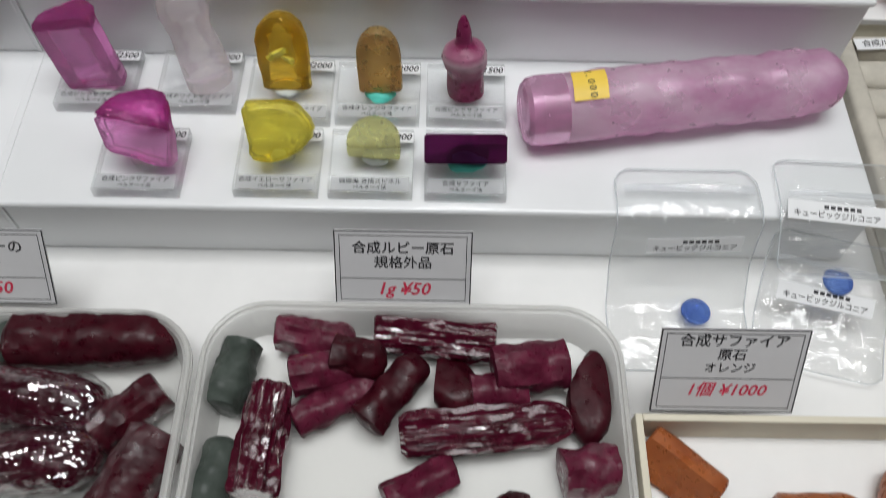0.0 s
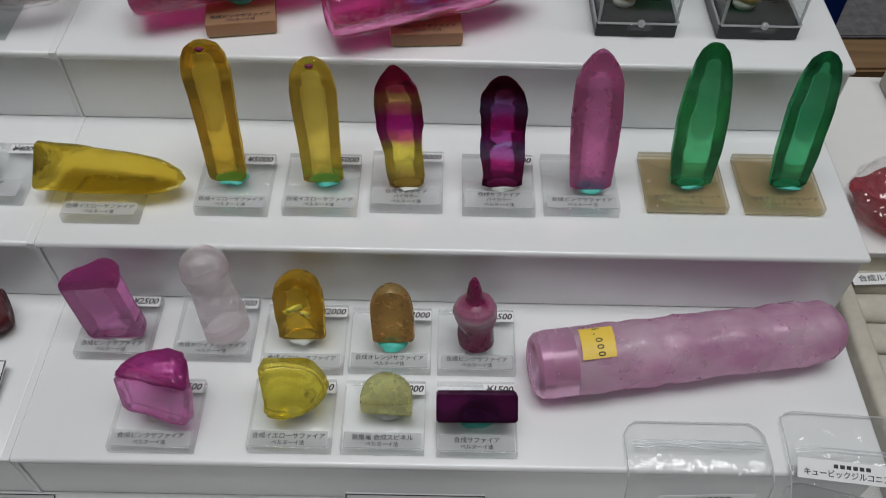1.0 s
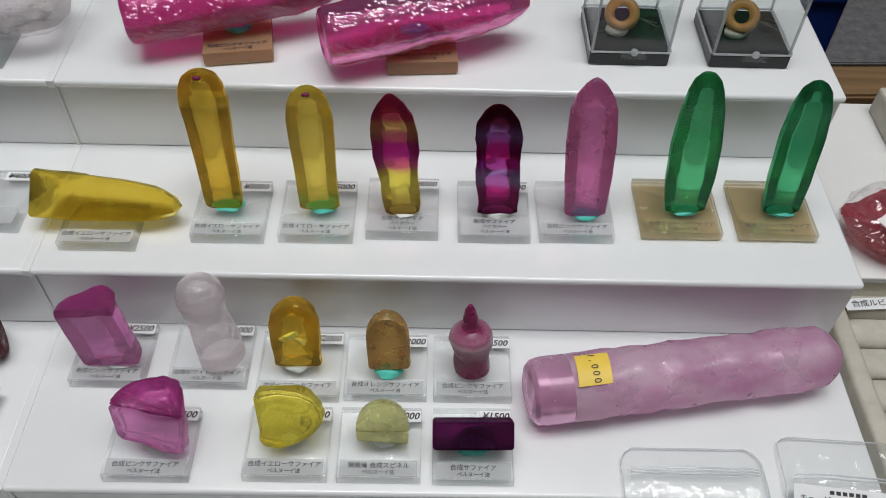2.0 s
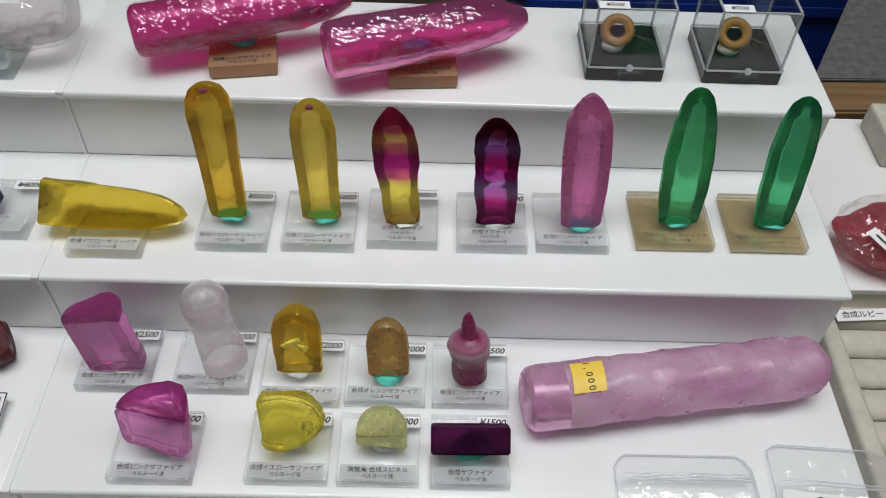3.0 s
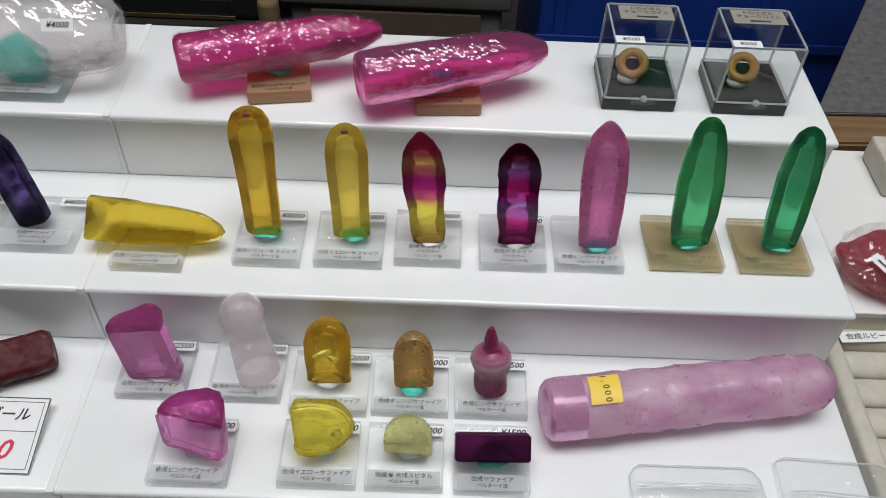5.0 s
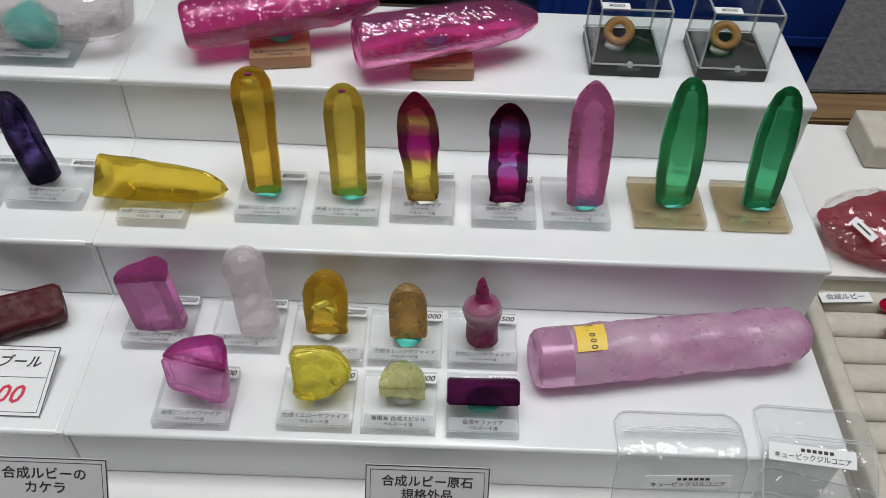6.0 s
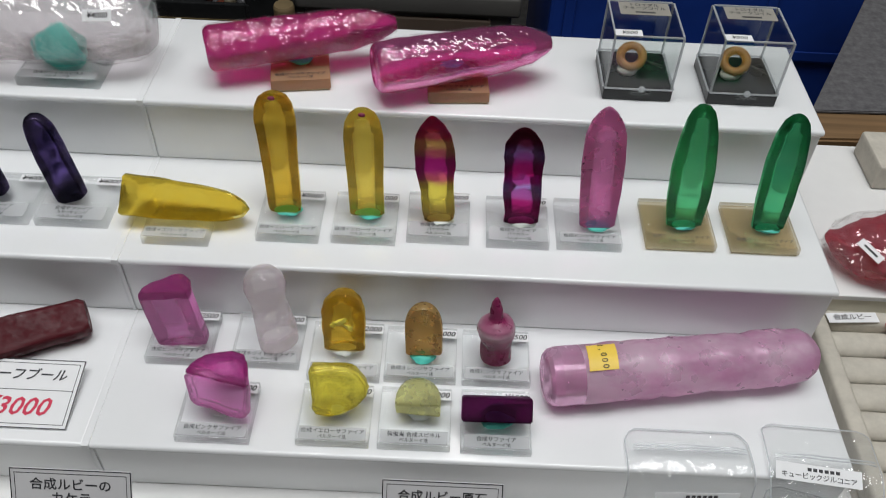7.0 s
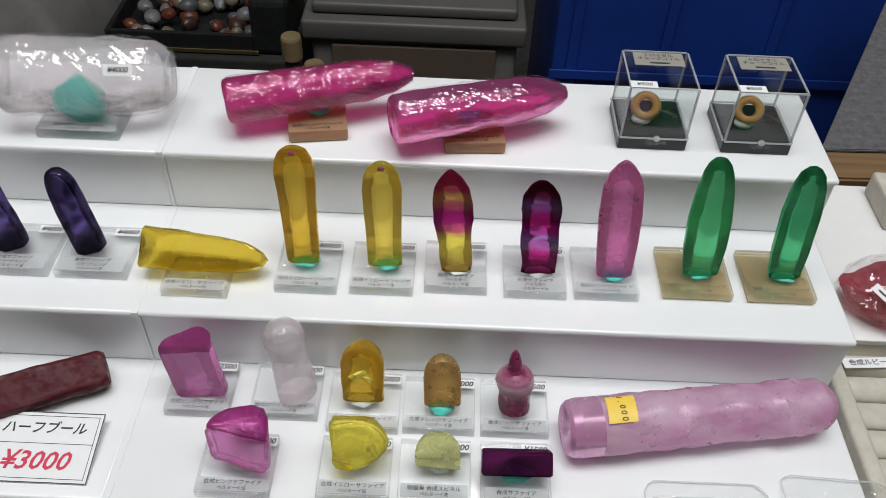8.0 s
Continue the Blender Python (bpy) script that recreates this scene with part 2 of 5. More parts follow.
RUBYROUGH_B = gem("ruby_rough_dark", (0.0806, 0.0043, 0.0136), (0.0372, 0.0012, 0.0062), 0.42, 0.6, grain=120, bumps=0.15, ior=1.35, through_share=0.02)
RUBYGLOSS = gem("ruby_glossy_broken", (0.1125, 0.0067, 0.0263), (0.0525, 0.0023, 0.0105), 0.20, 0.6, grain=120, bumps=0.25, ior=1.45, through_share=0.02)
GREENROUGH = gem("dark_green_rough", (0.075, 0.092, 0.08), (0.04, 0.052, 0.044), 0.55, 0.85, ior=1.3, through_share=0.01)
ORANGEROUGH = gem("orange_rough", (0.55, 0.17, 0.05), (0.36, 0.09, 0.025), 0.3, 0.65, through_share=0.03)
BLUEGEM = gem("blue_zirconia", (0.26, 0.42, 0.85), (0.14, 0.26, 0.70), 0.03, 0.3, through_share=0.12)
REDGEM = gem("cut_ruby", (0.70, 0.01, 0.06), (0.42, 0.0, 0.03), 0.03, 0.4, through_share=0.05)
REDCORE = gem("red_crystal", (0.86, 0.34, 0.40), (0.66, 0.12, 0.17), 0.15, 0.32, grain=60, bumps=0.3, ior=1.6, through_share=0.15, glass=True)
BICOLOR_A = gem("bicolour_red_yellow", (0.7, 0.3, 0.4), rough=0.10, cloud=0.05, ior=1.76, through_share=0.10, bumps=0.03, glass=True, bands=(0.010, 0.074, [
    (0.0, (0.66, 0.50, 0.22)), (0.14, (0.94, 0.86, 0.32)), (0.34, (0.94, 0.86, 0.32)), (0.41, (0.76, 0.16, 0.55)), (0.57, (0.66, 0.12, 0.42)), (0.62, (0.76, 0.62, 0.32)), (0.71, (0.72, 0.56, 0.30)), (0.77, (0.54, 0.10, 0.26)), (1.0, (0.48, 0.07, 0.22))]))
BICOLOR_B = gem("bicolour_violet_pink", (0.5, 0.2, 0.3), rough=0.07, cloud=0.03, ior=1.76, through_share=0.05, bumps=0.03, glass=True, bands=(0.010, 0.068, [
    (0.0, (0.26, 0.06, 0.15)), (0.10, (0.70, 0.13, 0.42)), (0.24, (0.68, 0.15, 0.44)), (0.30, (0.70, 0.68, 0.92)), (0.38, (0.62, 0.58, 0.86)), (0.44, (0.70, 0.09, 0.36)), (0.58, (0.58, 0.10, 0.38)), (0.68, (0.52, 0.46, 0.74)), (0.80, (0.24, 0.04, 0.08))]))




# ---- mesh helpers ----
def finish(name, bm, mat, smooth=False, angle=40):
    me = bpy.data.meshes.new(name)
    bmesh.ops.recalc_face_normals(bm, faces=bm.faces)
    if smooth:
        for f in bm.faces:
            f.smooth = True
        lim = radians(angle)
        for e in bm.edges:
            if len(e.link_faces) == 2 and e.calc_face_angle(0) > lim:
                e.smooth = False
    bm.to_mesh(me)
    bm.free()
    me.materials.append(mat)
    return me


def part(name, bm, mat, parent, label="", smooth=False, local=False):
    """One mesh under a thing or a part. bm is in world metres unless local."""
    if not local:
        bpy.context.view_layer.update()
        bm.transform(parent.matrix_world.inverted())
    ob = new(name, finish(name, bm, mat, smooth))
    ob.parent = parent
    if label:
        ob["label"] = label
    return ob


def thing(name, m, label, category, group="", kind=""):
    e = new(name)
    e.empty_display_size = 0.02
    e.matrix_world = m
    bpy.context.view_layer.update()
    return tagged(e, label, category, group, kind)


def solid(name, bm, mat, label, category, group="", kind="", smooth=False):
    return tagged(new(name, finish(name, bm, mat, smooth)), label, category, group, kind)


def block(x0, y0, z0, x1, y1, z1, bev=0.0, seg=2, bm=None):
    bm2 = bmesh.new()
    bmesh.ops.create_cube(bm2, size=1.0)
    bmesh.ops.scale(bm2, vec=(x1 - x0, y1 - y0, z1 - z0), verts=bm2.verts)
    bmesh.ops.translate(bm2, vec=((x0 + x1) / 2, (y0 + y1) / 2, (z0 + z1) / 2), verts=bm2.verts)
    if bev:
        bmesh.ops.bevel(bm2, geom=list(bm2.edges), offset=bev, segments=seg, affect="EDGES", profile=0.5)
    if bm is None:
        return bm2
    join(bm, bm2)
    return bm


def join(bm, other):
    me = bpy.data.meshes.new("tmp")
    other.to_mesh(me)
    other.free()
    bm.from_mesh(me)
    bpy.data.meshes.remove(me)
    return bm


def axis_pose(p0, p1, turn=0.0):
    z = (Vector(p1) - Vector(p0)).normalized()
    q = z.to_track_quat("Z", "Y")
    return Matrix.Translation(p0) @ q.to_matrix().to_4x4() @ Matrix.Rotation(radians(turn), 4, "Z")


def boule(p0, p1, prof, seg=40, rough=0.0005, fscale=60.0, seed=0, flat=None, squash=1.0, turn=0.0, bend=0.0, face=None, ridge=0.0, rng=44, flutes=2.6):
    """A grown crystal from p0 to p1: prof = (share of the length, radius). flat: share of the radius at which one side is cut off."""
    length = (Vector(p1) - Vector(p0)).length
    if face:
        d = axis_pose(p0, p1).to_3x3().inverted() @ Vector(face)
        turn = math.degrees(math.atan2(d.y, d.x)) - 90
    ss = [s for s, _ in prof]
    rr = [r for _, r in prof]
    steps = sorted(set(list(np.linspace(ss[0], ss[-1], rng)) + ss))
    bm = bmesh.new()
    rings = []
    for s in steps:
        r = float(np.interp(s, ss, rr))
        ring = []
        for i in range(seg):
            a = 2 * math.pi * i / seg
            v = Vector((r * math.cos(a), r * squash * math.sin(a), s * length))
            n = noise.noise(v * fscale + Vector((seed * 7.3, seed * 3.1, 0))) + 0.5 * noise.noise(v * fscale * 2.3 + Vector((0, seed, 5)))
            k = 1 + (rough * n / r if r > 1e-5 else 0) + ridge * noise.noise(Vector((math.cos(a) * flutes + seed, math.sin(a) * flutes, s * 1.6)))
            v.x, v.y = v.x * k + bend * math.sin(math.pi * s), v.y * k
            v.z += rough * 0.8 * noise.noise(v * fscale * 0.7 + Vector((9, seed, 2)))
            if flat is not None:
                v.y = min(v.y, flat * max(rr))
            ring.append(bm.verts.new(v))
        rings.append(ring)
    for a, b in zip(rings, rings[1:]):
        for i in range(seg):
            j = (i + 1) % seg
            bm.faces.new((a[i], a[j], b[j], b[i]))
    bm.faces.new(list(reversed(rings[0])))
    bm.faces.new(rings[-1])
    bmesh.ops.remove_doubles(bm, verts=bm.verts, dist=1e-6)
    bm.transform(axis_pose(p0, p1, turn))
    return bm


def dome(rows, r, n=8, at_end=True, start=None, power=2.0):
    """Profile rows of a body ended by a rounded cap of radius r over the last share of the length."""
    s0 = rows[-1][0] if start is None else start
    out = list(rows)
    for i in range(1, n + 1):
        u = i / n
        out.append((s0 + (1 - s0) * u, max(1e-4, r * (max(0.0, 1 - u ** power)) ** 0.5)))
    return out


def chunk(centre, size, seed=1, cuts=7, rot=(0, 0, 0), rough=0.0006, sub=3, keep=0.62):
    """A broken piece of crystal: a ball cut by planes."""
    rnd = random.Random(seed)
    bm = bmesh.new()
    bmesh.ops.create_icosphere(bm, subdivisions=sub, radius=1.0)
    for _ in range(cuts):
        n = Vector((rnd.gauss(0, 1), rnd.gauss(0, 1), rnd.gauss(0, 1))).normalized()
        d = rnd.uniform(keep - 0.12, keep + 0.15)
        for v in bm.verts:
            k = v.co.dot(n) - d
            if k > 0:
                v.co -= n * k
    for v in bm.verts:
        v.co += Vector((noise.noise(v.co * 3 + Vector((seed, 0, 0))), noise.noise(v.co * 3 + Vector((0, seed, 0))), noise.noise(v.co * 3 + Vector((0, 0, seed))))) * 0.06
    bmesh.ops.remove_doubles(bm, verts=bm.verts, dist=1e-3)
    bm.transform(Matrix.Translation(centre) @ Euler([radians(a) for a in rot]).to_matrix().to_4x4() @ Matrix.Diagonal((*size, 1)))
    return bm


def lettering(text, size, align="CENTER", shear=0.0, bold=0.0):
    """Flat letters in the built-in font, lying in xy round the origin."""
    c = bpy.data.curves.new("letters", "FONT")
    c.body, c.size, c.align_x, c.align_y, c.shear, c.offset, c.resolution_u = text, size, align, "CENTER", shear, bold, 2
    o = new("letters", c)
    me = bpy.data.meshes.new_from_object(o.evaluated_get(bpy.context.evaluated_depsgraph_get()))
    bm = bmesh.new()
    bm.from_mesh(me)
    bpy.data.objects.remove(o)
    bpy.data.curves.remove(c)
    bpy.data.meshes.remove(me)
    return bm


def bars(width, height, n=1, gap=0.4):
    bm = bmesh.new()
    for i in range(n):
        y = (i - (n - 1) / 2) * height * (1 + gap)
        block(-width / 2, y - height / 2, 0, width / 2, y + height / 2, 0.00004, bm=bm)
    return bm


def ring_lines(w, h, inset, thick):
    bm = bmesh.new()
    a, b = w / 2 - inset, h / 2 - inset
    for x0, y0, x1, y1 in ((-a, -b, a, -b + thick), (-a, b - thick, a, b), (-a, -b + thick, -a + thick, b - thick), (a - thick, -b + thick, a, b - thick)):
        block(x0, y0, 0, x1, y1, 0.00004, bm=bm)
    return bm


def slab(poly, thick, m, bev=0.0012, sag=0.0, rough=0.0, seed=0, ease=0):
    """A polygon in xy drawn out along z, rounded; sag hollows its top face."""
    bm = bmesh.new()
    bot = [bm.verts.new((x, y, 0)) for x, y in poly]
    f = bm.faces.new(bot)
    r = bmesh.ops.extrude_face_region(bm, geom=[f])
    for v in [g for g in r["geom"] if isinstance(g, bmesh.types.BMVert)]:
        v.co.z = thick
    bmesh.ops.bevel(bm, geom=list(bm.edges), offset=bev, segments=2, affect="EDGES", clamp_overlap=True)
    if sag or rough:
        bmesh.ops.triangulate(bm, faces=[f for f in bm.faces if len(f.verts) > 4])
        bmesh.ops.subdivide_edges(bm, edges=list(bm.edges), cuts=3, use_grid_fill=True)
        for _ in range(ease):
            bmesh.ops.smooth_vert(bm, verts=bm.verts, factor=0.5, use_axis_x=True, use_axis_y=True, use_axis_z=True)
        rad = max(max(abs(x), abs(y)) for x, y in poly)
        for v in bm.verts:
            if v.co.z > thick * 0.6 and sag:
                k = max(0.0, 1 - (v.co.xy.length / rad) ** 2)
                v.co.z -= sag * k
            if rough:
                v.co += rough * Vector((noise.noise(v.co * 90 + Vector((seed, 0, 0))), noise.noise(v.co * 90 + Vector((0, seed, 0))), noise.noise(v.co * 90 + Vector((0, 0, seed)))))
    bm.transform(m)
    return bm


def hull(points, m, bev, rough, seed):
    """A broken wedge: the hull of a few corners, edges eased and faces roughened."""
    bm = bmesh.new()
    for p in points:
        bm.verts.new(p)
    r = bmesh.ops.convex_hull(bm, input=bm.verts)
    bmesh.ops.delete(bm, geom=list({g for g in r["geom_interior"] + r["geom_unused"] if isinstance(g, bmesh.types.BMVert)}), context="VERTS")
    bmesh.ops.bevel(bm, geom=list(bm.edges), offset=bev, segments=2, affect="EDGES", clamp_overlap=True)
    bmesh.ops.triangulate(bm, faces=bm.faces)
    bmesh.ops.subdivide_edges(bm, edges=list(bm.edges), cuts=2, use_grid_fill=True)
    for v in bm.verts:
        v.co += rough * Vector([noise.noise(v.co * 160 + Vector((seed, k * 5, 0))) for k in range(3)])
    bm.transform(m)
    return bm


def film(p0, p1, prof, seed, out=0.0007, amp=0.0006, seg=54, rings=64, freq=330.0, twist=2.2, jitter=0.35, along=0.5):
    """Crinkled clear film drawn tight round a boule: many small flat creases."""
    length = (Vector(p1) - Vector(p0)).length
    ss, rr = [s for s, _ in prof], [r for _, r in prof]
    rnd = random.Random(seed)
    bm = bmesh.new()
    rows = []
    for k in range(rings + 1):
        s = k / rings
        r = float(np.interp(s, ss, rr)) + out
        row = []
        for i in range(seg):
            a = 2 * math.pi * (i + 0.5 * (k % 2)) / seg + twist * s
            v = Vector((r * math.cos(a), r * math.sin(a), -out + s * (length + 2 * out)))
            q = Vector((v.x * 0.8 + v.z * along * 0.7, v.y, v.z * along - v.x * 0.4))
            n = abs(noise.noise(q * freq + Vector((seed, 0, 0)))) + jitter * rnd.random()
            row.append(bm.verts.new(v * 1.0 + Vector((v.x, v.y, 0)).normalized() * amp * n))
        rows.append(row)
    for k, (a, b) in enumerate(zip(rows, rows[1:])):
        for i in range(seg):
            j = (i + 1) % seg
            if k % 2:
                bm.faces.new((a[i], a[j], b[j]))
                bm.faces.new((a[i], b[j], b[i]))
            else:
                bm.faces.new((a[i], a[j], b[i]))
                bm.faces.new((a[j], b[j], b[i]))
    bm.transform(axis_pose(p0, p1))
    return bm


def moved(bm, m):
    bm.transform(m)
    return bm


# ---- the hall ----
def hall():
    solid("floor", block(-4, -3.5, -0.1, 4, 4.5, 0.0), HALLFLOOR, "dark grey exhibition hall carpet", "floor", kind="structure")
    solid("ceiling", block(-4, -3.5, 3.6, 4, 4.5, 3.7), HALLWALL, "plain pale hall ceiling", "ceiling", kind="structure")
    solid("wall_south", block(-4, -3.6, 0, 4, -3.5, 3.6), HALLWALL, "plain pale hall wall", "wall", kind="structure")
    solid("wall_north", block(-4, 4.5, 0, 4, 4.6, 3.6), HALLWALL, "plain pale hall wall", "wall", kind="structure")
    solid("wall_west", block(-4.1, -3.6, 0, -4, 4.6, 3.6), HALLWALL, "plain pale hall wall", "wall", kind="structure")
    solid("wall_east", block(4, -3.6, 0, 4.1, 4.6, 3.6), HALLWALL, "plain pale hall wall", "wall", kind="structure")
    # Added panel, out of view, that brightens the treads from overhead.
    d = bpy.data.lights.new("added_panel_light", "AREA")
    d.shape, d.size, d.size_y, d.energy, d.color = "RECTANGLE", 1.6, 0.80, PANEL_POWER, (0.975, 0.99, 1.0)
    lamp = new("added_panel_light", d)
    lamp.matrix_world = look((0.05, 0.12, 3.05), (0.05, 0.30, 0.85))
    e = thing("added_panel_lamp", pose(0.05, 0.12, 3.6), "long white panel lamp added out of view to brighten the stand", "ceiling lamp")
    part("housing", moved(block(-0.82, -0.42, 0.02, 0.82, 0.42, 0.06, 0.005), lamp.matrix_world), LAMPHOUSE, e)
    for x in (-0.5, 0.6):
        part("stem", block(x - 0.01, 0.12, 3.12, x + 0.01, 0.14, 3.6), LAMPHOUSE, e)
    for x, y, z in LAMPS:
        d = bpy.data.lights.new("hall_lamp_light", "AREA")
        d.shape, d.size, d.energy, d.color = "DISK", 0.20, LAMP_POWER, (1.0, 0.97, 0.94)
        lamp = new("hall_lamp_light", d)
        lamp.matrix_world = look((x, y, z), (x * 0.3, 0.3 + 0.2 * (y - 0.3), 0.85))
        e = thing("ceiling_lamp", pose(x, y, 3.6), "round white hall lamp hung from the ceiling", "ceiling lamp", "hall lamps")
        bm = bmesh.new()
        bmesh.ops.create_cone(bm, cap_ends=True, segments=24, radius1=0.17, radius2=0.10, depth=0.12)
        part("housing", moved(bm, look((x, y, z + 0.075), (x * 0.3, 0.3, 0.85)).normalized() @ pose(0, 0, 0)), LAMPHOUSE, e, smooth=True)
        bm = bmesh.new()
        bmesh.ops.create_cone(bm, cap_ends=True, segments=10, radius1=0.012, radius2=0.012, depth=3.6 - z - 0.12)
        part("stem", moved(bm, pose(x, y, (3.6 + z + 0.12) / 2)), LAMPHOUSE, e, smooth=True)


def table():
    e = thing("display_table", pose(0, 0.2, 0), "white-topped sales table carrying the crystal stands", "table")
    part("tabletop", block(-1.0, -0.06, TABLE - 0.03, 0.80, 0.515, TABLE, 0.002), TABLECLOTH, e)
    for x in (-0.95, 0.75):
        for y in (-0.02, 0.48):
            part("leg", block(x - 0.02, y - 0.02, 0, x + 0.02, y + 0.02, TABLE - 0.03, 0.002), LAMPHOUSE, e)


def stand(x0, x1, label):
    """Three-tier white stand: a stepped profile drawn out along x, edges rounded."""
    e = thing("tiered_display_stand", pose((x0 + x1) / 2, (F1 + BACK) / 2, TABLE), label, "display stand", "white tiered stands")
    lip, d = 0.0035, 0.004
    for name, y0, y1, z0, z1 in (("lower_tier", F1, F2 + 0.03, TABLE, T1), ("middle_tier", F2, F3 + 0.03, T1, T2), ("upper_tier", F3, BACK, T2, T3)):
        bm = block(x0, y0 + lip, z0 + 0.0001, x1 - 0.0001, BACK - 0.001, z1 - d + 0.0012, 0.0012, 2)
        part(name + "_riser", bm, WHITE, e)
        part(name + "_tread", block(x0, y0, z1 - d, x1, y1, z1, 0.0018, 3), WHITE, e, smooth=True)
    return e


hall()
table()
stand(SEAM + 0.0008, END, "glossy white three-tier acrylic stand, clean and full")
joined = stand(SEAM - 0.381, SEAM - 0.0008, "glossy white three-tier stand butted against its neighbour")
# Strips added over the joint, standing in for the edge that catches light.
for y0, z0, z1 in ((F1, TABLE, T1), (F2, T1, T2), (F3, T2, T3)):
    part("lit_seam_strip", block(SEAM - 0.0018, y0 - 0.0003, z1 - 0.0038, SEAM + 0.0018, BACK - 0.0005, z1 + 0.0003, 0.0003), WHITE, joined, "added white strip in place of the lit seam edge")
    part("lit_seam_strip", block(SEAM - 0.0009, y0 + 0.0030, z0 + 0.0004, SEAM + 0.0009, BACK - 0.001, z1 - 0.0039, 0.0003), WHITE, joined, "added white strip in place of the lit seam edge")


# ---- specimens ----
def specimen(x0, x1, yf, z, label, lines, price="", depth=0.036, kind="clear", thick=0.006, yaw=0.0, textscale=1.0, group="labelled crystals"):
    """An acrylic block lying on its printed paper, which shows through it."""
    mat = {"clear": ACRYL, "warm": ACRYL_WARM, "orange": ACRYL_ORANGE}[kind]
    w = x1 - x0
    e = thing("crystal_specimen", pose((x0 + x1) / 2, yf + depth / 2, z, 0, 0, yaw), label, "crystal", group)
    base = part("acrylic_base", block(-w / 2, -depth / 2, 0.0013 if kind != "clear" else 0.0002, w / 2, depth / 2, thick, 0.0005), mat, e, "clear acrylic block" if kind == "clear" else "tan paper-backed acrylic block", local=True, smooth=True)
    top = thick + 0.0003
    lh = 0.0031 * len(lines) + 0.0012
    lw = w * 0.92
    if kind != "clear":
        part("paper_backing", block(-w / 2 + 0.0008, -depth / 2 + 0.0008, 0.0002, w / 2 - 0.0008, depth / 2 - 0.0008, 0.0012), TANPAPER, e, "tan paper under the block", local=True)
        holder = base
    else:
        holder = part("label", block(-lw / 2, -depth / 2 + 0.0006, thick + 0.0001, lw / 2, -depth / 2 + 0.0006 + lh, top), LABELFILM, base, "printed milky label", local=True)
    y = -depth / 2 + 0.0023 + (len(lines) - 1) * 0.0031
    for i, t in enumerate(lines):
        size = min((0.00285 if i == 0 else 0.00235) * textscale, lw * 0.97 / len(t))
        part("lettering", moved(lettering(t, size, bold=0.00005), pose(0, y - i * 0.0031, top + 0.0001)), INK, base, local=True)
    if price:
        px, py = w / 2 - 0.0072, depth / 2 - 0.0046
        part("price_label", block(px - 0.0070, py - 0.0028, thick + 0.0001, px + 0.0070, py + 0.0028, top), PAPER, base, "small white price label", local=True)
        part("lettering", moved(lettering(price, 0.0047, shear=0.25, bold=0.00011), pose(px, py, top + 0.0001)), INK, base, local=True)
    return e


def putty(e, x, y, z, r=0.007, mat=None, h=0.004):
    bm = bmesh.new()
    bmesh.ops.create_icosphere(bm, subdivisions=3, radius=1)
    for v in bm.verts:
        v.co *= 1 + 0.22 * noise.noise(v.co * 1.6 + Vector((x * 90, y * 70, 0)))
    bm.transform(Matrix.Translation((x, y, z + h * 0.35)) @ Matrix.Diagonal((r, r * 0.8, h * 0.7, 1)))
    part("putty", bm, mat or PUTTY, e, "teal mounting putty" if mat is None else "pale mounting putty", smooth=True)


V = "ベルヌーイ法"
YS, PS, WS, GS = "合成イエローサファイア", "合成ピンクサファイア", "合成ホワイトサファイア", "合成グリーンサファイア"
B = T2 + 0.006
U = T1 + 0.006


def flute(r0, r1, r2, tip=0.55, n=9):
    """Foot radius, mid radius, shoulder radius and a rounded head."""
    rows = [(0.0, r0 * 0.55), (0.015, r0 * 0.92), (0.06, r0), (0.35, r1), (0.78, r2)]
    return dome(rows, r2, n, power=2.0 + tip)


